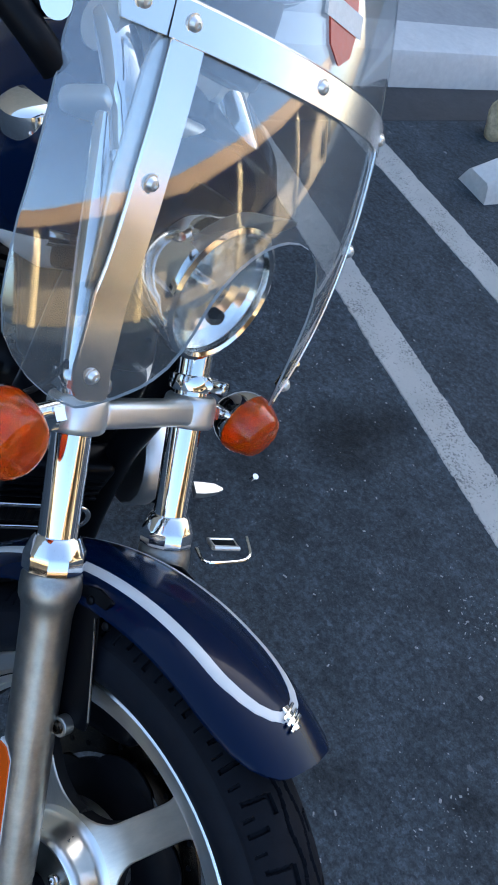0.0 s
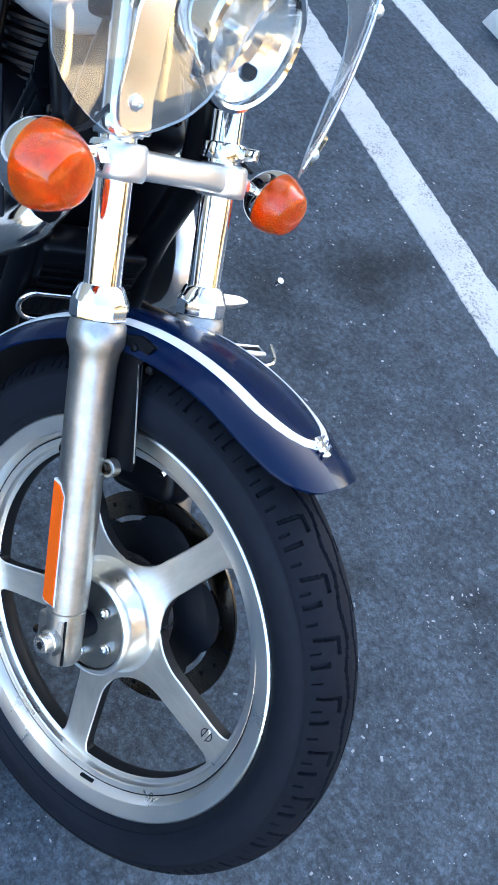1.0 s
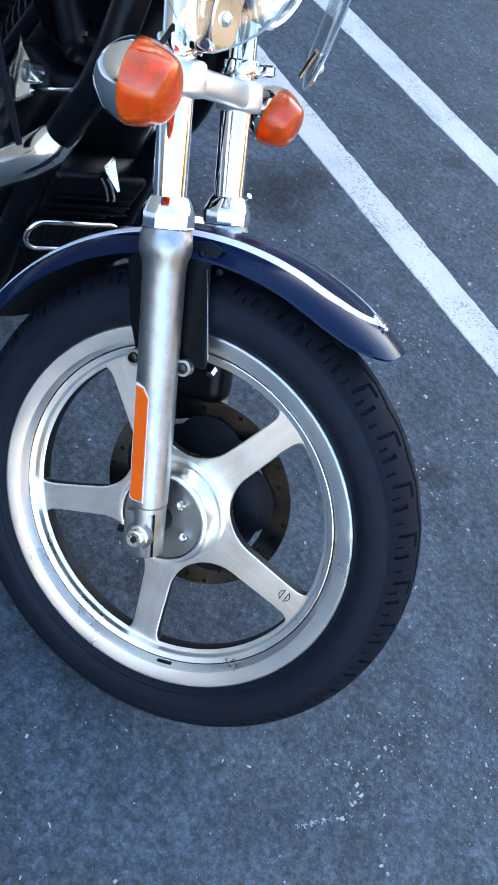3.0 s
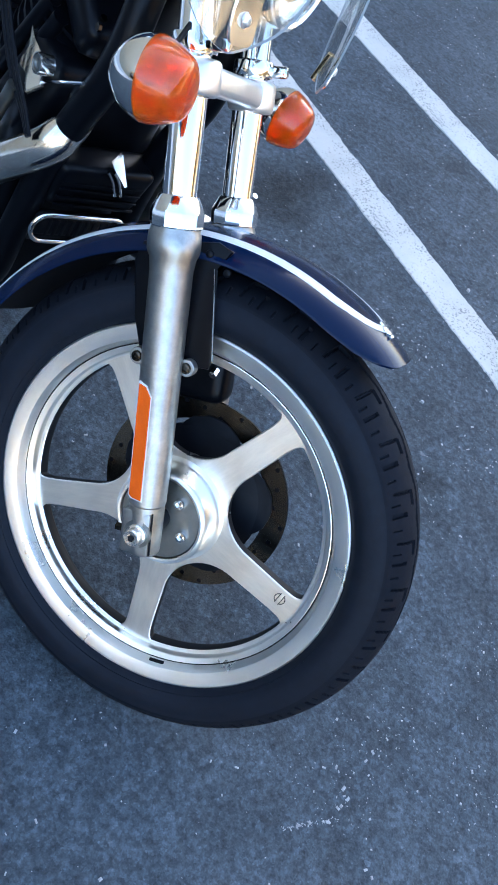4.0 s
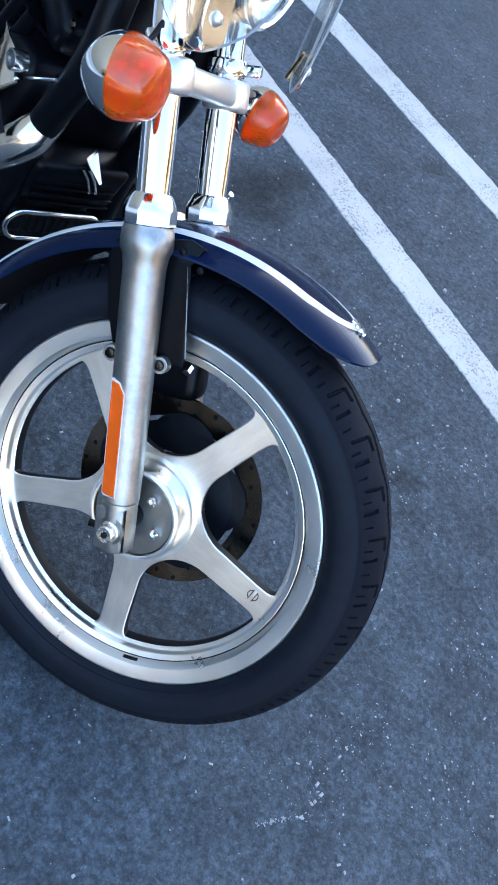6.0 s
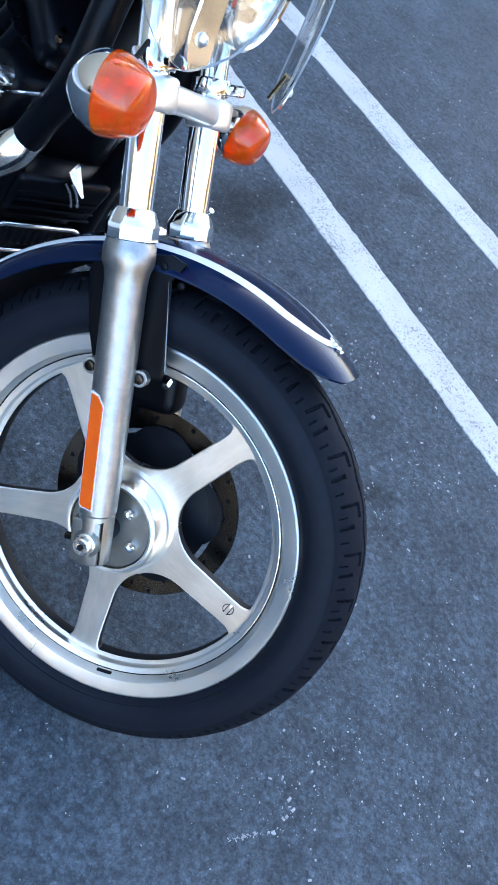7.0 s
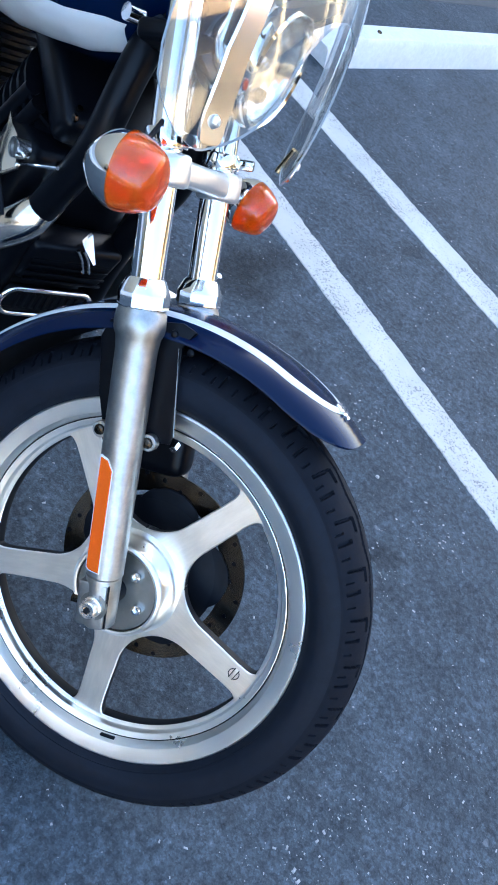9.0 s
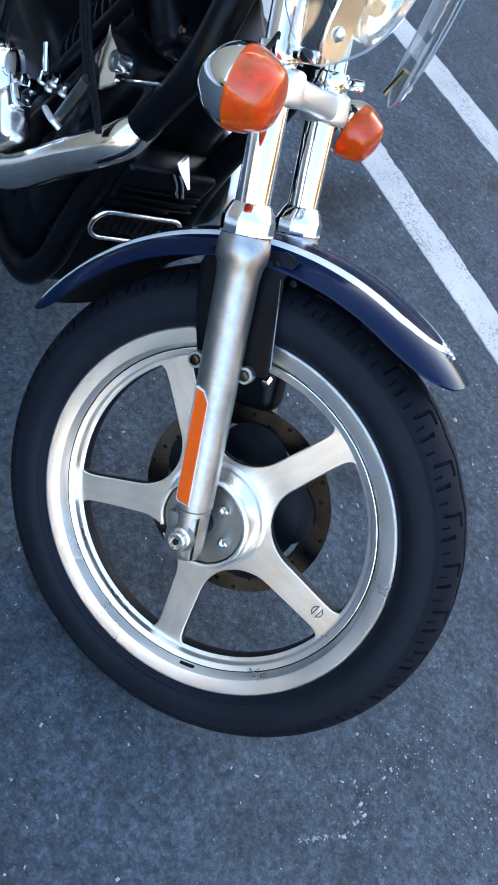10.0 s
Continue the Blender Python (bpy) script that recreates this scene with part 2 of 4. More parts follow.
def thing(name, label, category, m=None, group="", kind=""):
    ob = new(name)
    ob.empty_display_size = 0.1
    if m is not None:
        ob.matrix_world = m
    return tagged(ob, label, category, group, kind)


def loft(bm, rings, closed=True, cap=True):
    """Skins rows of points of equal length."""
    rows = [[bm.verts.new(p) for p in ring] for ring in rings]
    count = len(rows[0])
    for a, b in zip(rows, rows[1:]):
        for i in range(count if closed else count - 1):
            j = (i + 1) % count
            bm.faces.new((a[i], a[j], b[j], b[i]))
    if cap and closed:
        bm.faces.new(rows[0][::-1])
        bm.faces.new(rows[-1])
    return rows


def lathe(profile, n=64, m=None, loop=False):
    """Turns (radius, along) about the y axis; loop closes the profile on itself."""
    bm = bmesh.new()
    rings = []
    for k in range(n):
        a = 2 * math.pi * k / n
        rings.append([bm.verts.new((r * math.cos(a), y, r * math.sin(a))) for r, y in profile])
    last = len(profile) if loop else len(profile) - 1
    for k in range(n):
        a, b = rings[k], rings[(k + 1) % n]
        for i in range(last):
            j = (i + 1) % len(profile)
            bm.faces.new((a[i], a[j], b[j], b[i]))
    bmesh.ops.remove_doubles(bm, verts=bm.verts, dist=1e-6)
    if m is not None:
        bm.transform(m)
    return bm


def sweep(points, radius, n=16, bm=None, flat=1.0):
    """A round bar along points; radius may be a list."""
    bm = bm or bmesh.new()
    pts = [Vector(p) for p in points]
    rings, side = [], None
    for i, p in enumerate(pts):
        t = (pts[min(i + 1, len(pts) - 1)] - pts[max(i - 1, 0)]).normalized()
        if side is None:
            side = t.cross(Vector((0, 0, 1)) if abs(t.z) < 0.9 else Vector((0, 1, 0))).normalized()
        side = (side - t * side.dot(t)).normalized()
        up = t.cross(side)
        r = radius[i] if isinstance(radius, (list, tuple)) else radius
        rings.append([p + side * r * math.cos(2 * math.pi * k / n) + up * flat * r * math.sin(2 * math.pi * k / n) for k in range(n)])
    loft(bm, rings)
    return bm


def smooth_path(points, steps=6):
    """A Catmull-Rom line through points."""
    p = [Vector(q) for q in points]
    p = [2 * p[0] - p[1], *p, 2 * p[-1] - p[-2]]
    out = []
    for a, b, c, d in zip(p, p[1:], p[2:], p[3:]):
        for k in range(steps):
            t = k / steps
            out.append(0.5 * (2 * b + (c - a) * t + (2 * a - 5 * b + 4 * c - d) * t * t + (3 * b - a - 3 * c + d) * t**3))
    return [*out, p[-2]]


def block(sx, sy, sz, bevel=0.003, m=None, segments=2):
    bm = bmesh.new()
    bmesh.ops.create_cube(bm, size=1)
    bmesh.ops.scale(bm, vec=(sx, sy, sz), verts=bm.verts)
    if bevel:
        bmesh.ops.bevel(bm, geom=bm.edges, offset=bevel, segments=segments, affect="EDGES", profile=0.5)
    if m is not None:
        bm.transform(m)
    return bm


def prism(outline, y0, y1, bevel=0.0, m=None):
    """An outline of (x, z) made thick along y."""
    bm = bmesh.new()
    loft(bm, [[(x, y0, z) for x, z in outline], [(x, y1, z) for x, z in outline]])
    if bevel:
        edges = [e for e in bm.edges if abs(e.verts[0].co.y - e.verts[1].co.y) < 1e-7]
        bmesh.ops.bevel(bm, geom=edges, offset=bevel, segments=2, affect="EDGES", profile=0.5)
    if m is not None:
        bm.transform(m)
    return bm


def along(direction, origin=(0, 0, 0)):
    """The pose whose y axis points along direction."""
    q = Vector((0, 1, 0)).rotation_difference(Vector(direction).normalized())
    return Matrix.Translation(origin) @ q.to_matrix().to_4x4()


def bolt(r=0.006, h=0.005, socket=True):
    """A button-headed bolt about y, its head towards -y."""
    prof = [(0.0, -h * 0.35), (r * 0.45, -h * 0.35), (r * 0.5, -h), (r * 0.8, -h * 0.85), (r, -h * 0.3), (r, 0.002), (0.0, 0.002)] if socket else \
           [(0.0, -h), (r * 0.6, -h * 0.95), (r * 0.9, -h * 0.6), (r, 0), (r, 0.002), (0, 0.002)]
    return lathe(prof, 14)


# ---------------------------------------------------------------- ground and setting
def flat_sheet(x0, x1, y0, y1, z, nx=1, ny=1):
    bm = bmesh.new()
    grid = [[bm.verts.new((x0 + (x1 - x0) * i / nx, y0 + (y1 - y0) * j / ny, z)) for j in range(ny + 1)] for i in range(nx + 1)]
    for i in range(nx):
        for j in range(ny):
            bm.faces.new((grid[i][j], grid[i + 1][j], grid[i + 1][j + 1], grid[i][j + 1]))
    return bm


ground = part("ground", flat_sheet(-300, 300, -300, 300, 0.0, 12, 12), ASPHALT)
tagged(ground, "dark grey worn asphalt of a parking lot", "asphalt", kind="structure")

def bay_line(name, start, width, length, heading, seed):
    """A painted line with uneven edges, a little proud."""
    rnd = random.Random(seed)
    bm = bmesh.new()
    n = int(length / 0.0045)
    rows = []
    wander = [0.0, 0.0]
    for i in range(n + 1):
        x = length * i / n
        wander = [0.8 * w + rnd.gauss(0, 0.0009) for w in wander]
        a, b = wander[0] + rnd.gauss(0, 0.0008), width + wander[1] + rnd.gauss(0, 0.0008)
        rows.append([(x, a, 0.0), (x, a + 0.003, 0.0022), (x, b - 0.003, 0.0022), (x, b, 0.0)])
    loft(bm, rows, closed=False)
    ob = part(name, bm, LINE, m=pose(start[0], start[1], 0.0, 0, 0, heading))
    return tagged(ob, "worn white painted bay line on the asphalt", "road marking", "parking bay lines", "structure")


for (x, y), heading, width, seed in (((-0.256, 1.255), -17.3, 0.123, 1), ((-0.4274, 1.9009), -12.4, 0.128, 2)):
    back = Vector((math.cos(radians(heading)), math.sin(radians(heading)))) * 1.5
    bay_line("bay_line", (x - back.x, y - back.y), width, 5.4, heading, seed)

STOP = math.atan2(3.68 - 2.476, -0.744 + 0.999)  # heading of the wheel stop


def wheel_stop(x, y, length):
    ob = thing("wheel_stop", "pale concrete wheel stop with chamfered ends on the asphalt", "wheel stop", pose(x, y, 0, 0, 0, math.degrees(STOP)))
    bm = bmesh.new()
    sec = [(0.0, 0.0), (-0.022, 0.09), (-0.034, 0.105), (-0.125, 0.105), (-0.137, 0.09), (-0.16, 0.0)]
    rings = []
    for s, k in ((0.0, 0.62), (0.09, 0.97), (0.1, 1.0), (length - 0.1, 1.0), (length - 0.09, 0.97), (length, 0.62)):
        rings.append([(s, -v, z * k) for v, z in sec])
    loft(bm, rings)
    part("block", bm, CONCRETE, ob)
    for s in (0.35, length - 0.35):
        part("pin", bolt(0.011, 0.006, False), STEEL, ob, "rusty steel pin head", m=pose(s, 0.08, 0.106, -90))
    return ob


wheel_stop(-1.025, 2.36, 1.83)


def stone(x, y):
    bm = bmesh.new()
    bmesh.ops.create_icosphere(bm, subdivisions=3, radius=0.05)
    for v in bm.verts:
        k = 1 + 0.35 * noise.noise(v.co * 25)
        v.co = Vector((v.co.x * k, v.co.y * k * 1.2, v.co.z * k * 1.9 + 0.075))
    ob = part("stone", bm, STONE, m=pose(x, y, -0.005))
    return tagged(ob, "small speckled tan and grey stone behind the wheel stop", "stone")


stone(-1.36, 2.83)


def kerb():
    d = Vector((math.cos(STOP), math.sin(STOP)))
    base = Vector((-1.75, 2.656)) - d * 0.0
    bm = bmesh.new()
    sec = [(0, 0), (0.012, 0.12), (0.025, 0.145), (0.05, 0.155), (0.25, 0.158), (0.25, 0.0)]
    loft(bm, [[(s, v, z) for v, z in sec] for s in np.linspace(-14, 14, 29)])
    k = part("kerb", bm, KERB, m=pose(base.x, base.y, 0, 0, 0, math.degrees(STOP)))
    tagged(k, "weathered concrete kerb along the parking lot", "kerb", kind="structure")
    # thin dark strip: the kerb's shadow put into the colour of the ground
    bm = bmesh.new()
    loft(bm, [[(s, v, z) for v, z in ((-0.24, 0.0), (-0.236, 0.004), (-0.002, 0.006), (-0.002, 0.0))] for s in np.linspace(-14, 14, 60)])
    g = part("gutter", bm, KERB_SHADE, m=pose(base.x, base.y, 0, 0, 0, math.degrees(STOP)))
    tagged(g, "dark strip painting in the shadow at the kerb's foot", "gutter", kind="structure")
    bm = bmesh.new()
    loft(bm, [[(s, v, z) for v, z in ((0.253, 0), (0.255, 0.152), (2.6, 0.165), (2.6, 0))] for s in np.linspace(-14, 14, 20)])
    p = part("pavement", bm, PAVING, m=pose(base.x, base.y, 0, 0, 0, math.degrees(STOP)))
    tagged(p, "grey concrete pavement behind the kerb", "pavement", kind="structure")


kerb()


def porch_building(x, y, heading, length, height, posts, stucco, fascia, label):
    """A tan building with a deep timber porch, which the bright parts mirror; it faces -x of its own axes."""
    ob = thing("building", label, "building", pose(x, y, 0, 0, 0, heading))
    part("wall", block(0.3, length, height, 0.01, pose(3.0, 0, height / 2)), stucco, ob)
    part("roof", block(4.4, length + 0.6, 0.22, 0.01, pose(1.9, 0, height + 0.1, 0, -6)), TIMBER, ob, "brown timber roof")
    part("fascia", block(0.12, length + 0.6, 0.85, 0.01, pose(-0.2, 0, height - 0.55)), fascia, ob, "timber fascia")
    post = finish(block(0.38, 0.38, height - 0.6, 0.01))
    gap = length / posts
    for k in range(posts):
        at = -length / 2 + gap * (k + 0.5)
        part("post", post, POST, ob, "yellow timber post", m=pose(0.1, at, height / 2 - 0.3))
        w = part("window", block(0.05, gap * 0.55, 2.2, 0.01, pose(2.84, at + gap / 2, 1.9)), MATT, ob, "dark window")
        part("frame", block(0.06, gap * 0.58, 0.1, 0.01, pose(2.83, at + gap / 2, 0.76)), TIMBER, w)
    return ob


porch_building(13.0, 8.0, 10, 42.0, 6.8, 5, STUCCO, TIMBER, "sunlit tan stucco building with a brown timber porch")
porch_building(0.0, -19.0, -110, 46.0, 5.2, 6, CREAM, POST, "sunlit cream stucco building with a yellow timber porch")

# a plain wall behind the pavement, added out of view to keep sun off the bay
shade_wall = part("added_shade_wall", block(0.4, 60, 9.0, 0.02, pose(-4.9, 6.0, 4.5, 0, 0, math.degrees(STOP) - 90)), BROWN)
tagged(shade_wall, "unseen plain tan rendered wall added to shade the bay", "wall", kind="structure")

# ---------------------------------------------------------------- motorcycle
bike = thing("motorcycle", "midnight blue cruiser motorcycle with windshield on its side stand", "motorcycle")
FORK = pose(0, 0, 0.3030, -24.99)  # steered front end: x ahead, y along the axle, z up in the wheel's plane
AXIS = Vector((-0.5145, 0.0, 0.8575))  # along the fork legs
FOOT = Vector((-0.0018, 0.0, 0.0))
LEG = 0.086
PHASE = 75.4


def on_leg(s, side, out=0.0, front=0.0):
    """A point along a fork leg; front: ahead, square to the leg."""
    return FOOT + AXIS * s + Vector((0.8575, 0, 0.5145)) * front + Vector((0, side * (LEG + out), 0))


def leg_pose(s, side):
    """y axis up the leg, with x square to it and ahead."""
    m = Matrix(((0.8575, -0.5145, 0, 0), (0, 0, -1, 0), (0.5145, 0.8575, 0, 0), (0, 0, 0, 1)))
    p = on_leg(s, side)
    m.translation = p
    return m


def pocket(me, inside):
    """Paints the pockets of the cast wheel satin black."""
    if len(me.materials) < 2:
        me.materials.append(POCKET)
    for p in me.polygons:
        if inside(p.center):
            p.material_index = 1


def groove(u, v):
    """Depth of the tread pattern at u along the tyre and v across it, in metres."""
    pitch = 2 * math.pi * 0.331 / 32
    depth = 0.0
    p = (u / pitch) % 1.0
    if abs(abs(v) - 0.006 - 0.005 * abs(2 * p - 1)) < 0.0019:
        depth = 0.004
    q = (u + (0.5 * pitch if v > 0 else 0.0)) % pitch
    w = abs(v)
    # a broad slot over the shoulder, a slanting bar that turns lengthwise, and short nicks between them
    if 0.030 <= w <= 0.051 and abs(q - 0.010) < 0.0026:
        depth = 0.0045
    if (0.019 <= w <= 0.046 and abs(q - 0.036 - 0.12 * (w - 0.019)) < 0.0020) or (0.0165 <= w <= 0.0208 and 0.018 <= q <= 0.037):
        depth = 0.0045
    if 0.039 <= w <= 0.050 and min(abs(q - 0.0240), abs(q - 0.0560)) < 0.0012:
        depth = 0.0025
    return depth


def tyre(wheel):
    """The tyre, its tread cut into the crown."""
    n = 2200
    angles = [-118, -105, -92, -80, -70, -64, *np.linspace(-61, 61, 73), 64, 70, 80, 92, 105, 118]
    prof = [(0.2475, -0.0300), (0.2540, -0.0340), (0.2575, -0.0385), (0.2600, -0.0420), (0.2640, -0.0450)]
    crown = []
    for a in angles:
        c = math.cos(radians(a))
        step = 0.0010 if abs(a) < 63 else 0.0  # the tread stands proud of the sidewall
        crown.append((0.279 + (0.0520 + step) * c * (1.0 if c > 0 else 0.62), (0.0525 + step) * math.sin(radians(a)), a))
    rows = len(prof) * 2 + len(crown)
    verts = np.zeros((n, rows, 3))
    for k in range(n):
        t = 2 * math.pi * k / n
        ct, st = math.cos(t), math.sin(t)
        line = [*prof]
        for r, y, a in crown:
            d = groove(t * 0.331, 0.0525 * radians(a)) if abs(a) <= 60 else 0.0
            line.append((r - d * math.cos(radians(a)), y - d * math.sin(radians(a))))
        line += [(r, -y) for r, y in reversed(prof)]
        for i, (r, y) in enumerate(line):
            verts[k, i] = (r * ct, y, r * st)
    faces = []
    for k in range(n):
        a, b = k * rows, ((k + 1) % n) * rows
        for i in range(rows - 1):
            faces.append((a + i, a + i + 1, b + i + 1, b + i))
    me = bpy.data.meshes.new("tyre")
    me.from_pydata(verts.reshape(-1, 3).tolist(), [], faces)
    for p in me.polygons:
        p.use_smooth = True
    me.set_sharp_from_angle(angle=radians(40))
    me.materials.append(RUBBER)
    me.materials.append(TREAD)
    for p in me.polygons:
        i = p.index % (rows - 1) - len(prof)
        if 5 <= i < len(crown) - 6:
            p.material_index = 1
    return part("tyre", me, RUBBER, wheel, "black rubber tyre with block tread")


def front_wheel():
    prof = [(0.2545, -0.029), (0.2562, -0.0345), (0.2556, -0.0378), (0.2535, -0.0392), (0.2515, -0.0391), (0.2348, -0.0343), (0.2286, -0.0224), (0.2281, -0.0206), (0.2275, -0.0206),
            (0.2271, -0.0222), (0.2262, -0.0224), (0.2200, -0.0206), (0.2190, -0.0194), (0.2184, -0.0128), (0.2176, -0.0112), (0.2134, -0.0104), (0.2122, -0.0094), (0.2116, -0.0070),
            (0.2112, 0.0060), (0.2130, 0.0100), (0.2230, 0.0180), (0.2262, 0.0210), (0.2295, 0.0250), (0.2392, 0.0275), (0.2435, 0.0355), (0.2548, 0.0355), (0.2560, 0.033), (0.2545, 0.029), (0.245, 0.022), (0.245, -0.022)]
    wheel = part("front_wheel", lathe(prof, 200, loop=True), TURNED, bike, "machined aluminium five-spoke wheel", FORK, sharp=28)
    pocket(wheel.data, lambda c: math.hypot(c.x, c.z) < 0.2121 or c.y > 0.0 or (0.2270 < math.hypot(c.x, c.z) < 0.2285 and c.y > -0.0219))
    # one spoke, flat-faced, running out into the hub and filleted at the rim
    half = [(0.2150, 0.0330), (0.2126, 0.0292), (0.2108, 0.0258), (0.2090, 0.0238), (0.2062, 0.0220), (0.2030, 0.0209), (0.1980, 0.0201), (0.185, 0.0197), (0.160, 0.0202), (0.138, 0.0208), (0.126, 0.0212)]
    # the openings end in a round arc towards the hub
    for r in (0.119, 0.112, 0.105, 0.098, 0.091, 0.085, 0.080, 0.0755, 0.072, 0.069, 0.0668):
        half.append((r, 0.0867 - math.sqrt(0.0655**2 - (r - 0.1193) ** 2)))
    half += [(0.0658, 0.0478), (0.055, 0.0400)]
    bm = bmesh.new()
    rings = []
    for r, w in half:
        f, b, e = -0.0107, 0.0060, 0.0014 if r > 0.067 else 0.0001
        rings.append([(r, f + e, -w), (r, f, -w + e), (r, f, 0), (r, f, w - e), (r, f + e, w), (r, b, w * 0.92), (r, b, -w * 0.92)])
    loft(bm, rings)
    spoke = finish(bm, 30)
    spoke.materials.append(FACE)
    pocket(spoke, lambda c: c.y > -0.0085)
    for k in range(5):
        part("spoke", spoke, FACE, wheel, m=Matrix.Rotation(-radians(PHASE - 72 * k), 4, "Y"))
    hub = [(0.058, -0.0505), (0.0610, -0.0510), (0.0640, -0.0495), (0.0660, -0.0460), (0.0668, -0.0400), (0.0674, -0.0220), (0.0690, -0.0160), (0.0715, -0.0128), (0.0755, -0.0108), (0.0765, -0.0098), (0.0715, 0.026), (0.060, 0.036), (0.045, 0.05), (0.02, 0.05)]
    part("hub", lathe(hub, 96), TURNED, wheel, "polished hub")
    part("hub_plate", lathe([(0.0, -0.0475), (0.02, -0.0475), (0.056, -0.0475), (0.0578, -0.046), (0.0578, -0.03)], 72), PLATE, wheel, "dull grey hub plate")
    head = finish(lathe([(0.0, -0.0035), (0.0036, -0.0035), (0.0038, -0.007), (0.0066, -0.0066), (0.0078, -0.004), (0.0080, 0.001), (0.0, 0.001)], 18))
    for k in range(5):
        a = radians(4 + 72 * k)
        part("bolt", head, CHROME, wheel, m=pose(0.0385 * math.cos(a), -0.0475, 0.0385 * math.sin(a)))
    tyre(wheel)
    # balance weight on the rim
    part("balance_weight", block(0.023, 0.005, 0.0045, 0.0012, pose(0.1275, -0.0268, -0.1930, 0, -33.5)), MATT, wheel, "small dark balance weight")
    # brake disc on the far side
    disc = lathe([(0.1105, 0.0575), (0.142, 0.0575), (0.1425, 0.058), (0.1425, 0.0622), (0.142, 0.0627), (0.1105, 0.0627)], 120, loop=True)
    part("brake_disc", disc, DISC, wheel, "drilled polished steel brake disc")
    carrier = part("disc_carrier", lathe([(0.04, 0.048), (0.05, 0.052), (0.098, 0.0535), (0.1035, 0.0560), (0.1035, 0.0615), (0.04, 0.064)], 72, loop=True), CARRIER, wheel, "dark grey disc carrier")
    arm = finish(prism([(0.085, -0.050), (0.098, -0.044), (0.108, -0.036), (0.1165, -0.020), (0.120, -0.010), (0.120, 0.010), (0.1165, 0.020), (0.108, 0.036), (0.098, 0.044), (0.085, 0.050)], 0.0545, 0.0572, 0.0008))
    for k in range(5):
        turn = Matrix.Rotation(-radians(PHASE + 34 - 72 * k), 4, "Y")
        part("carrier_arm", arm, CARRIER, carrier, m=turn)
    hole = finish(lathe([(0.0, -0.0004), (0.0034, -0.0004), (0.0034, 0.002), (0, 0.002)], 12))
    for k in range(30):
        a = 2 * math.pi * k / 30
        r = (0.121, 0.129, 0.1365)[k % 3]
        part("disc_hole", hole, (BLACK, PLATE)[k % 2], wheel, m=pose(r * math.cos(a), 0.0573, r * math.sin(a)))
    # raised bar-and-shield mark, left plain, on one spoke
    a = radians(PHASE - 72)
    mk = Matrix.Rotation(-a, 4, "Y") @ pose(0.189, -0.0108, 0.004)
    part("spoke_mark", block(0.0042, 0.0012, 0.017, 0.0004), FACE, wheel, "small raised mark", m=mk @ pose(0, -0.0003, 0))
    for k in (-1, 1):
        part("mark_line", block(0.0011, 0.0010, 0.018, 0.0002, pose(k * 0.0030, 0, 0)), POCKET, wheel, m=mk)
        arc = [(k * 0.0076 * math.cos(a), 0.0, 0.0076 * math.sin(a)) for a in np.linspace(radians(-66), radians(66), 14)]
        part("mark_line", sweep(arc, 0.00065, 6), POCKET, wheel, m=mk)
    return wheel


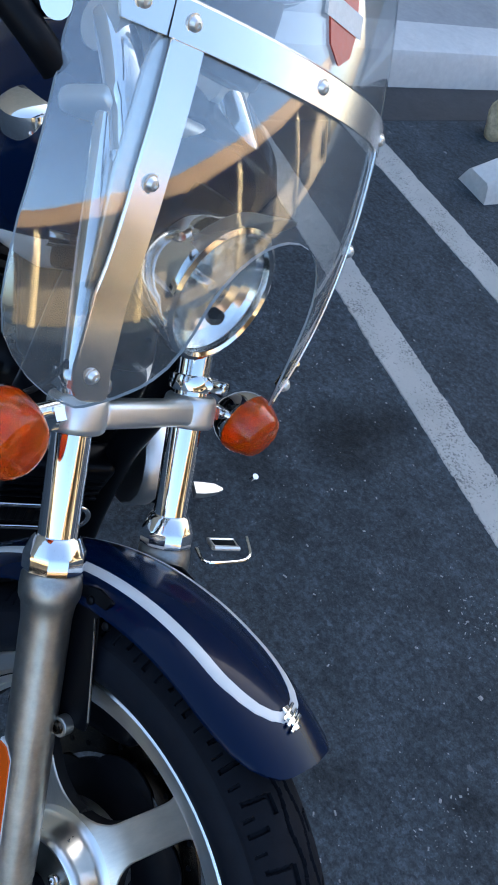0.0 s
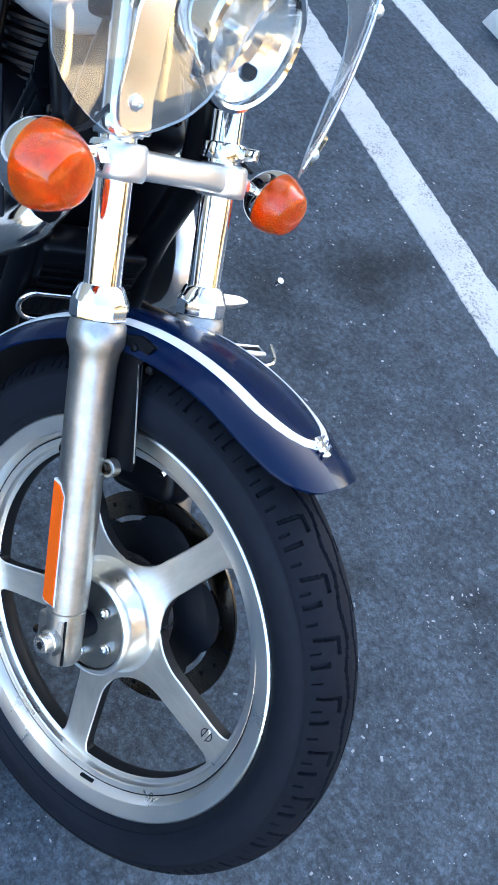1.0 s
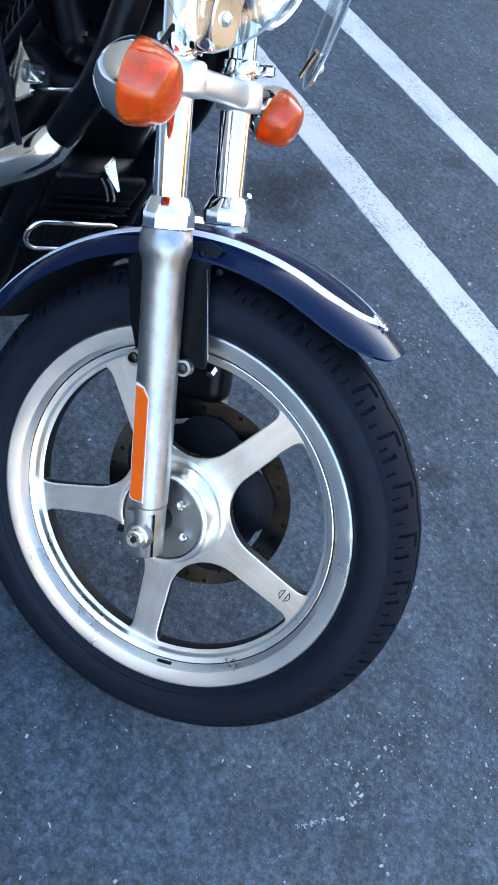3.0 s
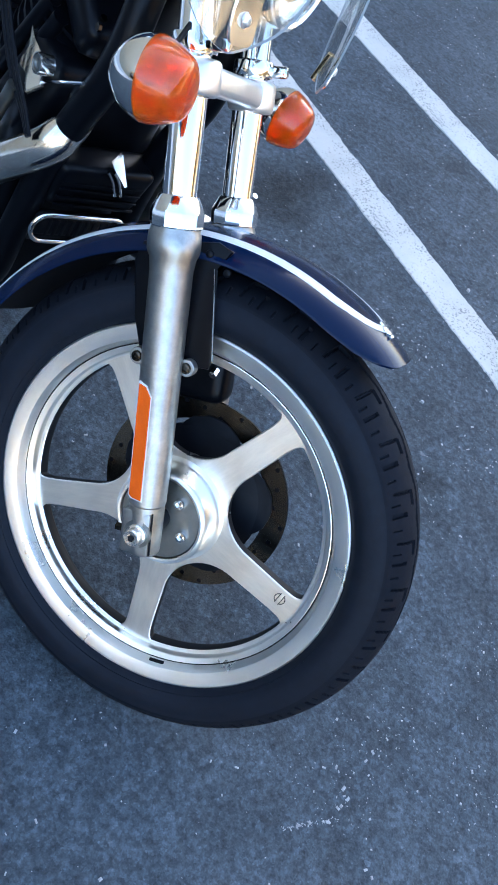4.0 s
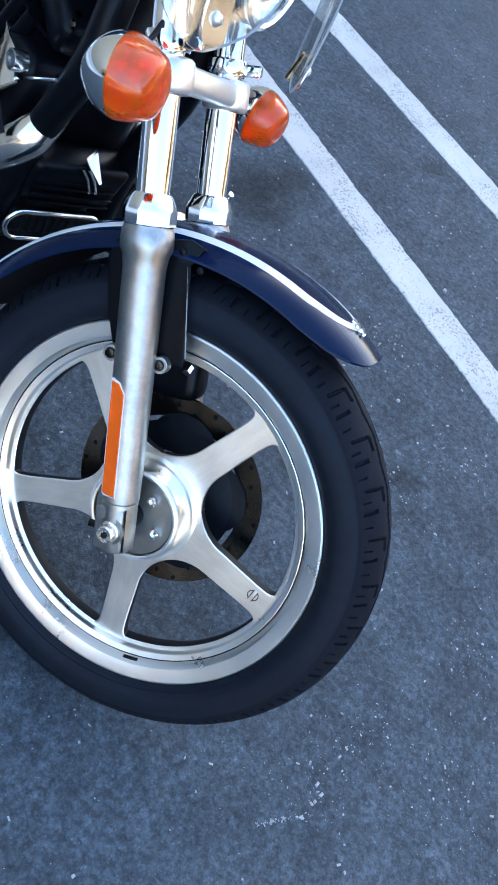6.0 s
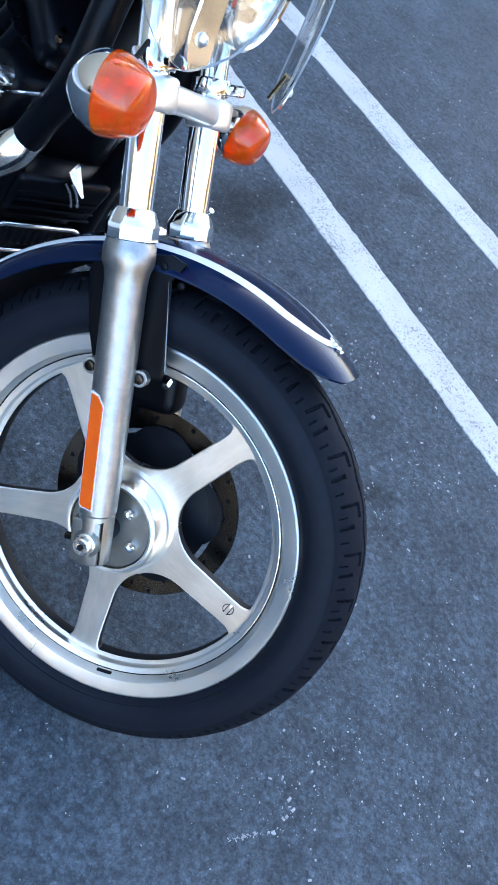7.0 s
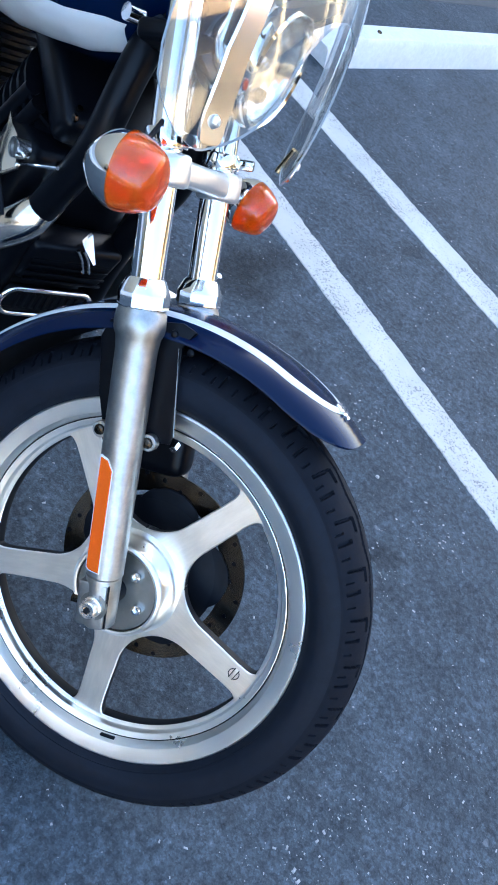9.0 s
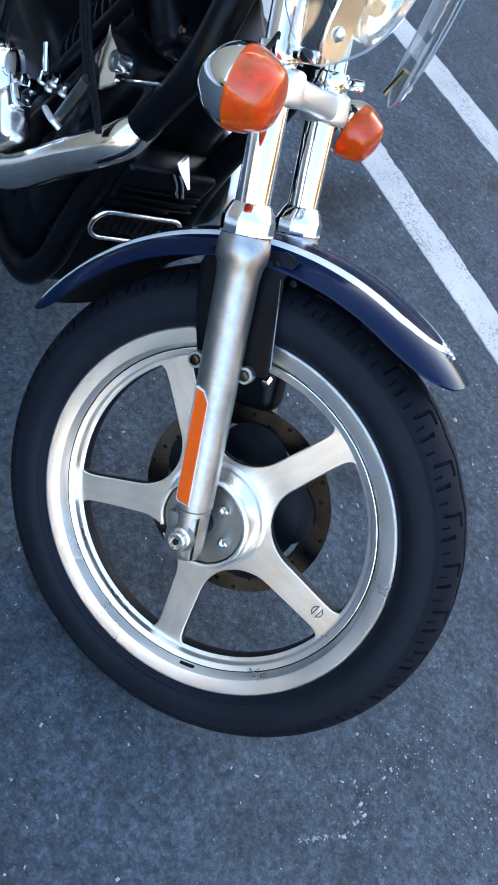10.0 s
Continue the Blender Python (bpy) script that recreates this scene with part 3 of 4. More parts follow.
def fork_leg(side):
    near = side < 0
    prof = [(0.0, -0.034), (0.0195, -0.0335), (0.0215, -0.031), (0.0225, -0.012), (0.0228, 0.0335), (0.0212, 0.0345), (0.0212, 0.0365), (0.0238, 0.0375), (0.0244, 0.08), (0.0248, 0.15), (0.0250, 0.24), (0.0252, 0.325), (0.0270, 0.339), (0.0305, 0.347), (0.031, 0.356),
            (0.0300, 0.368), (0.0285, 0.371), (0.0285, 0.374), (0.018, 0.374)]
    leg = part("fork_leg", lathe(prof, 56), SLIDER, bike, "worn aluminium fork slider with chrome tube", FORK @ leg_pose(0, side), sharp=45)
    # cap: flared chrome collar, eight flats
    bm = bmesh.new()
    rings = []
    for s, r in ((0.3735, 0.0285), (0.375, 0.0302), (0.390, 0.0306), (0.393, 0.0298), (0.406, 0.0238), (0.409, 0.0215), (0.409, 0.0196)):
        flats = 10 if 0.374 < s < 0.4 else 40
        ring = []
        for k in range(40):
            a = 2 * math.pi * k / 40
            rr = r
            if flats == 10:
                w = (a + math.pi / 10) % (math.pi / 5) - math.pi / 10
                rr = r * 0.965 / math.cos(w)
            ring.append((rr * math.cos(a), s, rr * math.sin(a)))
        rings.append(ring)
    loft(bm, rings, cap=False)
    part("cap", bm, CHROME, leg, "faceted chrome collar", sharp=25)
    part("tube", lathe([(0.0195, 0.37), (0.0195, 0.80), (0.017, 0.806), (0.0, 0.806)], 48), CHROME, leg, "chrome fork tube")
    # fender mounts: ears with bolts fore and aft of the slider
    for f, s in ((0.0275, 0.2130), (-0.0385, 0.2150)):
        z = -0.0150 if near else 0.0150
        part("mount_ear", lathe([(0.0, -0.006), (0.0098, -0.006), (0.0106, -0.005), (0.0106, 0.006), (0, 0.006)], 24, Matrix.Translation((f, s, z)) @ pose(0, 0, 0, -90 if near else 90)), SLIDER, leg)
        part("mount_bolt", lathe([(0.0, -0.0072), (0.003, -0.0072), (0.0034, -0.0095), (0.0062, -0.009), (0.0072, -0.006), (0, -0.006)], 16, Matrix.Translation((f, s, z)) @ pose(0, 0, 0, -90 if near else 90)), STEEL, leg, "socket bolt")
    if near:
        # amber reflector in a pale edging, on the outer face
        def slab(w, h, cut, d):
            w, h = w / 2, h / 2
            return [(-w, -h + cut * 0.3), (-w + cut * 0.3, -h), (w, -h - 0.002), (w, h - cut), (w - cut * 0.6, h), (-w, h + 0.003)], d

        for name, w, h, d, mat, lab in (("reflector_frame", 0.0195, 0.147, 0.0250, RIM_WHITE, "pale edging"), ("reflector", 0.0168, 0.143, 0.0262, REFLECTOR, "long amber side reflector")):
            outline, depth = slab(w, h, 0.012, d)
            bm = bmesh.new()
            loft(bm, [[(x - 0.006, 0.118 + y, z) for x, y in outline] for z in (0.016, depth - 0.001)] + [[((x) * 0.93 - 0.006, 0.118 + y * 0.985, depth) for x, y in outline]])
            part(name, bm, mat, leg, lab)
        # axle clamp, nut and seam
        part("axle_lug", block(0.040, 0.060, 0.036, 0.004, pose(-0.004, -0.002, 0.003)), SLIDER, leg)
        part("axle_washer", lathe([(0.0, -0.0215), (0.0185, -0.0215), (0.019, -0.019), (0.0, -0.019)], 32, pose(0.0, -0.002, 0.0, -90)), PLATE, leg)
        part("axle_nut", lathe([(0.0, -0.033), (0.005, -0.033), (0.0050, -0.037), (0.0095, -0.0372), (0.0112, -0.0355), (0.0114, -0.0260), (0.0135, -0.0250), (0.0135, -0.021), (0, -0.021)], 28, pose(0.0, -0.002, 0.0, -90, 0, 0)), ALUMINIUM, leg, "bright axle nut", sharp=30)
        part("nut_socket", lathe([(0.0, -0.0376), (0.0042, -0.0374), (0.0042, -0.032), (0, -0.032)], 6, pose(0.0, -0.002, 0.0, -90, 0, 0)), POCKET, leg)
        part("clamp_slot", block(0.0015, 0.058, 0.004, 0.0004, pose(0.0165, -0.001, 0.0155)), BLACK, leg)
        part("pinch_bolt", sweep([(-0.034, -0.004, 0.012), (-0.018, -0.004, 0.012)], 0.0055, 6), STEEL, leg)
    else:
        # brake caliper behind the far leg
        cal = block(0.114, 0.124, 0.05, 0.020, pose(-0.021, 0.199, 0.024), 4)
        c = part("brake_caliper", cal, BLACK, leg, "black brake caliper")
        part("caliper_bolt", sweep([(0.020, 0.189, 0.046), (0.020, 0.183, 0.058)], 0.0055, 6), CHROME, c)
        part("brake_hose", sweep(smooth_path([(-0.05, 0.22, -0.01), (-0.03, 0.30, -0.022), (-0.014, 0.42, -0.022), (-0.012, 0.53, -0.022)]), 0.003, 8), MATT, leg)
    part("axle_spacer", lathe([(0.0, 0.0), (0.0165, 0.0), (0.0165, 0.042), (0.0, 0.042)], 28, pose(0.0, 0.0, -0.054 if near else 0.054, 90 if near else -90)), MATT, leg)
    return leg


FENDER = [(-0.068, 0.3465), (-0.0676, 0.3472), (-0.0666, 0.3490), (-0.0645, 0.3525), (-0.060, 0.3590), (-0.053, 0.3652), (-0.044, 0.3702), (-0.034, 0.3738), (-0.020, 0.3768), (-0.007, 0.3778),
          (0.007, 0.3778), (0.020, 0.3768), (0.034, 0.3738), (0.044, 0.3702), (0.053, 0.3652), (0.060, 0.3590), (0.0645, 0.3525), (0.0666, 0.3490), (0.0676, 0.3472), (0.068, 0.3465)]


def fender_r(y):
    ys, rs = zip(*FENDER)
    return float(np.interp(y, ys, rs))


def fender_point(y, deg, lift=0.0):
    a, r = radians(deg), fender_r(y) + lift
    return (r * math.cos(a), y, r * math.sin(a))


def fender():
    def ends(y):
        k = abs(y)
        nose = float(np.interp(k, (0.0, 0.034, 0.044, 0.053, 0.060, 0.0645, 0.0666, 0.0676, 0.068), (74.6, 75.0, 75.6, 76.9, 78.9, 81.8, 85.0, 87.6, 89.5)))
        return nose, 176.5 - (nose - 74.6) * 0.65

    bm = bmesh.new()
    n = 56
    outer, inner = [], []
    for lift, store in ((0.0, outer), (-0.0028, inner)):
        for i in range(n + 1):
            row = []
            for y, _ in FENDER:
                a, b = ends(y)
                row.append(bm.verts.new(fender_point(y, a + (b - a) * i / n, lift)))
            store.append(row)
    m = len(FENDER)
    for i in range(n):
        for j in range(m - 1):
            bm.faces.new((outer[i][j], outer[i][j + 1], outer[i + 1][j + 1], outer[i + 1][j]))
            bm.faces.new((inner[i][j], inner[i + 1][j], inner[i + 1][j + 1], inner[i][j + 1]))
        for j in (0, m - 1):
            bm.faces.new((outer[i][j], outer[i + 1][j], inner[i + 1][j], inner[i][j]))
    for i in (0, n):
        for j in range(m - 1):
            bm.faces.new((outer[i][j], outer[i][j + 1], inner[i][j + 1], inner[i][j]))
    f = part("fender", bm, NAVY, bike, "midnight blue front fender with silver stripes", FORK, sharp=40)
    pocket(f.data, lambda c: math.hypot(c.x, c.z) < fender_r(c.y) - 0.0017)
    # silver stripe: down both sides and round the nose
    bm = bmesh.new()
    mid = [(-0.043, 172.6 - k * 1.94) for k in range(42)]
    mid += [(-0.0425, 91.5), (-0.041, 90), (-0.037, 87.5), (-0.030, 85), (-0.020, 83.2), (-0.010, 82.3), (0, 82.0)]
    mid += [(-y, d) for y, d in mid[-2::-1]]
    rows = []
    for i, (y, d) in enumerate(mid):
        a, b = mid[max(0, i - 1)], mid[min(len(mid) - 1, i + 1)]
        t = Vector((b[0] - a[0], -(b[1] - a[1]) * 0.0065)).normalized()
        nrm = Vector((-t.y, t.x))
        w = 0.0056
        rows.append([fender_point(y + nrm.x * w * k, d - nrm.y * w * k / 0.0065, h) for k, h in ((-1, 0.0), (-0.9, 0.0007), (0, 0.0009), (0.9, 0.0007), (1, 0.0))])
    loft(bm, rows, closed=False)
    part("stripe", bm, SILVER, f, "broad silver stripe")
    # chrome badge at the nose
    p = Vector(fender_point(0, 81.6, 0.001))
    bd = Matrix.Translation(p) @ pose(0, 0, 0, 0, -81.6 + 90, 0)
    badge = part("badge", block(0.024, 0.010, 0.004, 0.0012, bd), CHROME, f, "small chrome badge")
    for k in (-1, 0, 1):
        part("badge_bar", block(0.003, 0.026, 0.003, 0.0006, bd @ pose(k * 0.0062, 0, 0.0014, 0, 0, 20)), CHROME, badge)
    # stay and rivets inside the legs
    for side in (-1, 1):
        s = part("fender_stay", prism([(-0.150, 0.335), (-0.225, 0.275), (-0.222, 0.250), (-0.180, 0.195), (-0.150, 0.165), (-0.135, 0.165), (-0.098, 0.190), (-0.068, 0.210), (-0.071, 0.221), (-0.104, 0.266), (-0.135, 0.308), (-0.128, 0.338)], side * 0.0605, side * 0.0655, 0.0022), BLACK, f, "black fender stay")
        # thin grey bar that draws the highlight along the stay's front edge
        part("stay_highlight", sweep([(-0.071, side * 0.0646, 0.2215), (-0.104, side * 0.0646, 0.2665), (-0.135, side * 0.0646, 0.3085)], 0.0010, 8), PLATE, s, "grey highlight line along the edge")
        for x, z in ((-0.15, 0.318), (-0.12, 0.315)):
            part("rivet", bolt(0.005, 0.003, False), BLACK, s, m=pose(x, side * 0.0657, z, 0 if side < 0 else 180))
    return f


def turn_signal(side):
    near = side < 0
    c = Vector((-0.2525, -0.180, 0.449)) if near else Vector((-0.246, 0.1855, 0.452))
    d = (Vector((0.93, 0.06, 0.33)) if near else Vector((0.93, 0.0, 0.10))).normalized()
    m = FORK @ along(-d, c) @ Matrix.Scale(1.0 if near else 0.93, 4)
    shell = lathe([(0.0, 0.056), (0.007, 0.0554), (0.015, 0.0528), (0.0235, 0.0470), (0.0315, 0.0385), (0.0368, 0.0305), (0.0398, 0.0225), (0.0412, 0.015), (0.0412, 0.010), (0.0400, 0.010), (0.0385, 0.016), (0.033, 0.028), (0.022, 0.040), (0.012, 0.044), (0.0, 0.045)], 64)
    s = part("turn_signal", shell, SHELL, bike, "bullet turn signal with amber lens in chrome shell", m, sharp=40)
    lens = lathe([(0.0, -0.0300), (0.010, -0.0298), (0.0190, -0.0288), (0.0255, -0.0268), (0.0295, -0.0238), (0.0330, -0.0180), (0.0372, -0.0090), (0.0400, 0.0), (0.0412, 0.0060), (0.0416, 0.0095), (0.0416, 0.0115), (0.0392, 0.0125),
                  (0.0380, 0.0060), (0.0345, -0.0080), (0.0300, -0.0170), (0.0245, -0.0230), (0.012, -0.0250), (0.0, -0.0252)], 72)
    glass = part("lens", lens, AMBER, s, "deep orange translucent lens", sharp=60)
    glass.visible_shadow = False
    part("bulb", lathe([(0.0, -0.006), (0.006, -0.0045), (0.010, 0.002), (0.0095, 0.012), (0.006, 0.02), (0.006, 0.044), (0.0, 0.044)], 20), CHROME, s, "small glass bulb")
    inv = m.inverted() @ FORK
    stalk = sweep([inv @ Vector((-0.272, side * 0.155, 0.452)), inv @ Vector((-0.272, side * 0.112, 0.464))], 0.0085, 14)
    part("stalk", stalk, CHROME, s)
    part("stalk_nut", sweep([inv @ Vector((-0.268, side * 0.124, 0.456)), inv @ Vector((-0.268, side * 0.113, 0.458))], 0.013, 6), CHROME, s)
    part("cable", sweep(smooth_path([inv @ Vector(p) for p in ((-0.285, side * 0.15, 0.468), (-0.29, side * 0.125, 0.478), (-0.30, side * 0.10, 0.50))]), 0.003, 8), MATT, s)
    return s


def clamps():
    """The lower fork bridge with its bar, and the upper bridge."""
    bridge = part("fork_bridge", block(0.026, 2 * LEG - 0.03, 0.030, 0.009, Matrix.Translation(FOOT + AXIS * 0.531 + Vector((0.8575, 0, 0.5145)) * 0.013) @ pose(0, 0, 0, 0, -31), 3), BRUSHED, bike, "satin aluminium bar between the fork tubes", FORK)
    for side in (-1, 1):
        part("clamp", lathe([(0.0190, 0.513), (0.0258, 0.513), (0.0284, 0.5155), (0.0294, 0.520), (0.0297, 0.531), (0.0294, 0.542), (0.0284, 0.5465), (0.0258, 0.549), (0.0190, 0.549)], 44, leg_pose(0, side) @ pose(0.003, 0, 0), loop=True), BRUSHED, bridge)
        part("clamp_ear", block(0.016, 0.022, 0.020, 0.004, Matrix.Translation(on_leg(0.531, side, 0.026, 0.006)) @ pose(0, 0, 0, 0, -31)), BRUSHED, bridge)
    lower = part("lower_yoke", block(0.06, 2 * LEG + 0.03, 0.024, 0.008, Matrix.Translation(FOOT + AXIS * 0.66 + Vector((-0.022, 0, 0))) @ pose(0, 0, 0, 0, -31), 3), BLACK, bike, "black fork yoke", FORK)
    part("upper_yoke", block(0.075, 2 * LEG + 0.05, 0.026, 0.012, Matrix.Translation(FOOT + AXIS * 0.80 + Vector((-0.022, 0, 0))) @ pose(0, 0, 0, 0, -31), 3), BRUSHED, lower)
    part("steering_stem", sweep([FOOT + AXIS * 0.645 + Vector((-0.05, 0, 0)), FOOT + AXIS * 0.82 + Vector((-0.05, 0, 0))], 0.024, 20), BLACK, lower)
    # windshield clamp rings round the tubes
    for side in (-1, 1):
        ring = part("windshield_clamp", lathe([(0.0190, 0.554), (0.0245, 0.554), (0.0255, 0.556), (0.0255, 0.570), (0.0245, 0.572), (0.0190, 0.572)], 36, leg_pose(0, side), loop=True), CHROME, bike, "chrome clamp round the fork tube", FORK)
        part("clamp_arm", block(0.038, 0.010, 0.014, 0.003, Matrix.Translation(on_leg(0.563, side, 0.006, 0.026)) @ pose(0, 0, 0, 0, -31)), CHROME, ring)
        part("rubber_grommet", sweep([on_leg(0.563, side, 0.010, 0.034), on_leg(0.563, side, 0.018, 0.034)], 0.0065, 20), MATT, ring)
    return bridge


def headlight():
    m = FORK @ along(Vector((-0.985, 0, -0.17)), (-0.272, 0, 0.611)) @ Matrix.Scale(0.92, 4)
    shell = part("headlight", lathe([(0.0745, 0.0), (0.0745, 0.02), (0.072, 0.045), (0.062, 0.075), (0.045, 0.098), (0.02, 0.112), (0.0, 0.115)], 64), CHROME, bike, "round chrome headlight with clear lens", m)
    part("trim_ring", lathe([(0.0675, -0.006), (0.0715, -0.0085), (0.0765, -0.006), (0.0785, 0.002), (0.0775, 0.010), (0.0745, 0.012), (0.0675, 0.002)], 72, loop=True), CHROME, shell)
    part("reflector", lathe([(0.0675, 0.003), (0.062, 0.009), (0.054, 0.0155), (0.044, 0.0215), (0.032, 0.0265), (0.018, 0.030), (0.0, 0.031)], 48), MIRROR, shell, "facetted mirror reflector", sharp=8)
    part("lens", lathe([(0.0, -0.0150), (0.02, -0.0142), (0.04, -0.0112), (0.056, -0.0062), (0.0675, 0.0)], 64), GLASS, shell, "clear domed lens").visible_shadow = False
    part("bulb_shield", lathe([(0.0, 0.010), (0.006, 0.0105), (0.0075, 0.013), (0.0075, 0.03), (0, 0.03)], 32), CHROME, shell)
    part("side_marker", lathe([(0.0, 0.010), (0.0072, 0.010), (0.0085, 0.012), (0.0085, 0.03), (0, 0.03)], 20, pose(0.042, 0, -0.026)), BLACK, shell)
    # visor over the top
    bm = bmesh.new()
    rows = []
    for k in range(25):
        a = radians(22 + 88 * k / 24)
        reach = 0.040 * math.sin(math.pi * k / 24) ** 0.6 + 0.002
        rows.append([(r * math.cos(a), y, -r * math.sin(a)) for r, y in ((0.0795, 0.012), (0.0900, 0.0), (0.1020, -reach), (0.1000, -reach), (0.0875, 0.0))])
    loft(bm, rows)
    part("visor", bm, BRUSHED, shell, "short chrome visor", m=pose(0, 0, 0, 0, 180))
    part("mount", block(0.03, 0.05, 0.05, 0.008, pose(0, 0.07, 0.06)), BLACK, shell)
    return shell


def shield_x(y, z):
    d = z - 0.535
    return -0.233 - 0.10 * d - 0.88 * d * abs(d) + 0.042 * (1 - (y / 0.155) ** 2)


def windshield():
    """A clear sheet with two lobes beside the headlight cut-out, on bright straps."""
    def wide(z):
        return float(np.interp(z, (0.504, 0.506, 0.513, 0.525, 0.54, 0.57, 0.62, 0.75, 0.86, 0.95, 1.0), (0.162, 0.174, 0.190, 0.205, 0.217, 0.227, 0.232, 0.232, 0.215, 0.17, 0.11)))

    def notch(z):
        # half-width of the headlight opening
        if z < 0.60:
            return float(np.interp(z, (0.504, 0.507, 0.514, 0.524, 0.544, 0.57, 0.60), (0.152, 0.146, 0.137, 0.125, 0.106, 0.092, 0.085)))
        return 0.085 * math.sqrt(max(0.0, 1 - ((z - 0.60) / 0.098) ** 2))

    bm = bmesh.new()
    zs = [0.504, 0.505, 0.507, 0.510, 0.514, 0.519, 0.525, 0.532, 0.54, 0.55, 0.565, 0.585, 0.605, 0.625, 0.645, 0.662, 0.675, 0.685, 0.692, 0.696, 0.698]
    cols = 16
    for side in (-1, 1):
        front, back = [], []
        for z in zs:
            a, b = notch(z), wide(z) - (0.009 if side > 0 else 0.0)
            front.append([bm.verts.new((shield_x(a + (b - a) * j / cols, z), side * (a + (b - a) * j / cols), z)) for j in range(cols + 1)])
            back.append([bm.verts.new(v.co + Vector((-0.0028, 0, 0.0004))) for v in front[-1]])
        for i in range(len(zs) - 1):
            for j in range(cols):
                bm.faces.new((front[i][j], front[i][j + 1], front[i + 1][j + 1], front[i + 1][j]))
                bm.faces.new((back[i][j], back[i + 1][j], back[i + 1][j + 1], back[i][j + 1]))
            for j in (0, cols):
                bm.faces.new((front[i][j], front[i + 1][j], back[i + 1][j], back[i][j])).material_index = 1
        for j in range(cols):
            bm.faces.new((front[0][j], front[0][j + 1], back[0][j + 1], back[0][j])).material_index = 1
    upper_f, upper_b = [], []
    for z in [0.698, 0.72, 0.745, 0.77, 0.80, 0.83, 0.86, 0.89, 0.92, 0.95, 0.975, 0.99, 1.0]:
        w = wide(z)
        row = [(w if j < cols else w - 0.009) * (j / cols - 1) for j in range(2 * cols + 1)]
        upper_f.append([bm.verts.new((shield_x(y, z), y, z)) for y in row])
        upper_b.append([bm.verts.new(v.co + Vector((-0.0028, 0, 0.0004))) for v in upper_f[-1]])
    for i in range(len(upper_f) - 1):
        for j in range(2 * cols):
            bm.faces.new((upper_f[i][j], upper_f[i][j + 1], upper_f[i + 1][j + 1], upper_f[i + 1][j]))
            bm.faces.new((upper_b[i][j], upper_b[i + 1][j], upper_b[i + 1][j + 1], upper_b[i][j + 1]))
        for j in (0, 2 * cols):
            bm.faces.new((upper_f[i][j], upper_f[i + 1][j], upper_b[i + 1][j], upper_b[i][j])).material_index = 1
    for j in range(2 * cols):
        bm.faces.new((upper_f[-1][j], upper_f[-1][j + 1], upper_b[-1][j + 1], upper_b[-1][j]))
    bmesh.ops.remove_doubles(bm, verts=bm.verts, dist=2e-5)
    sheet = part("windshield", bm, CLEAR, bike, "clear polycarbonate windshield with bright metal straps", FORK, sharp=50)
    sheet.data.materials.append(EDGE)
    sheet.visible_shadow = False

    def strap(line, width, name, lift=0.003, rounded=0, m=None):
        """A flat strap laid on the sheet along (y, z) points."""
        bm = bmesh.new()
        rows = []
        for i, (y, z) in enumerate(line):
            a, b = line[max(0, i - 1)], line[min(len(line) - 1, i + 1)]
            t = Vector((b[0] - a[0], b[1] - a[1])).normalized()
            half = width if isinstance(width, float) else width(z)
            q = Vector((-t.y, t.x)) * half * (math.sqrt(max(0.04, 1 - ((rounded - i) / rounded) ** 2)) if i < rounded else 1.0)
            row = []
            for k, h in ((-1, lift * 0.5), (-0.92, lift), (0.92, lift), (1, lift * 0.5), (1, 0.0004), (-1, 0.0004)):
                yy, zz = y + q.x * k, z + q.y * k
                row.append((shield_x(yy, zz) + h, yy, zz))
            rows.append(row)
        loft(bm, rows)
        return part(name, bm, STRAP, sheet, "polished metal strap", m, 30)

    rivet = finish(lathe([(0.0, -0.0042), (0.0022, -0.0042), (0.0024, -0.0058), (0.0048, -0.0052), (0.0066, -0.003), (0.0072, -0.001), (0.0088, -0.0008), (0.0088, 0.001), (0, 0.001)], 18))

    def fasten(y, z):
        p = (shield_x(y, z) + 0.003, y, z)
        part("rivet", rivet, BRUSHED, sheet, m=along((-0.95, 0, -0.25), p) @ Matrix.Scale(0.85, 4))

    for side in (-1, 1):
        inset = 0.008 if side > 0 else 0.0

        def strap_y(z):
            return side * (float(np.interp(z, (0.515, 0.54, 0.60, 0.70, 0.80), (0.1445, 0.1535, 0.1632, 0.1632, 0.158))) - inset)

        line = [(strap_y(z), z) for z in [0.516, 0.5165, 0.5175, 0.519, 0.522, 0.526, *np.linspace(0.531, 0.790, 23)]]
        strap(line, lambda z: float(np.interp(z, (0.53, 0.62), (0.0145, 0.0118))), "upright_strap", rounded=6)
        strap([(side * (0.1632 + 0.0035 * math.sin(math.pi * (z - 0.60) / 0.18)), z) for z in np.linspace(0.60, 0.78, 14)], lambda z: float(np.interp(z, (0.60, 0.68, 0.76, 0.78), (0.0125, 0.0165, 0.0150, 0.009))), "inner_strap", 0.0035, m=pose(-0.0105, 0, 0))
        for z in (0.538, 0.692):
            fasten(strap_y(z), z)
        fasten(strap_y(0.797), 0.7975)
    cross = [(y, 0.8115 - 0.0140 * (y / 0.158) ** 2) for y in np.linspace(-0.208, 0.177, 37)]
    strap(cross, 0.0135, "cross_strap", 0.0045)
    fasten(-0.03, 0.812)
    for y in (-0.1745,):
        z = 0.8115 - 0.0140 * (y / 0.158) ** 2
        part("strap_joint", sweep([(shield_x(y, z + h) + 0.0048, y + 0.1 * h, z + h) for h in (-0.0132, 0.0, 0.0132)], 0.0006, 6), POCKET, sheet, "dark joint between straps")
    fasten(-0.193, 0.7915)
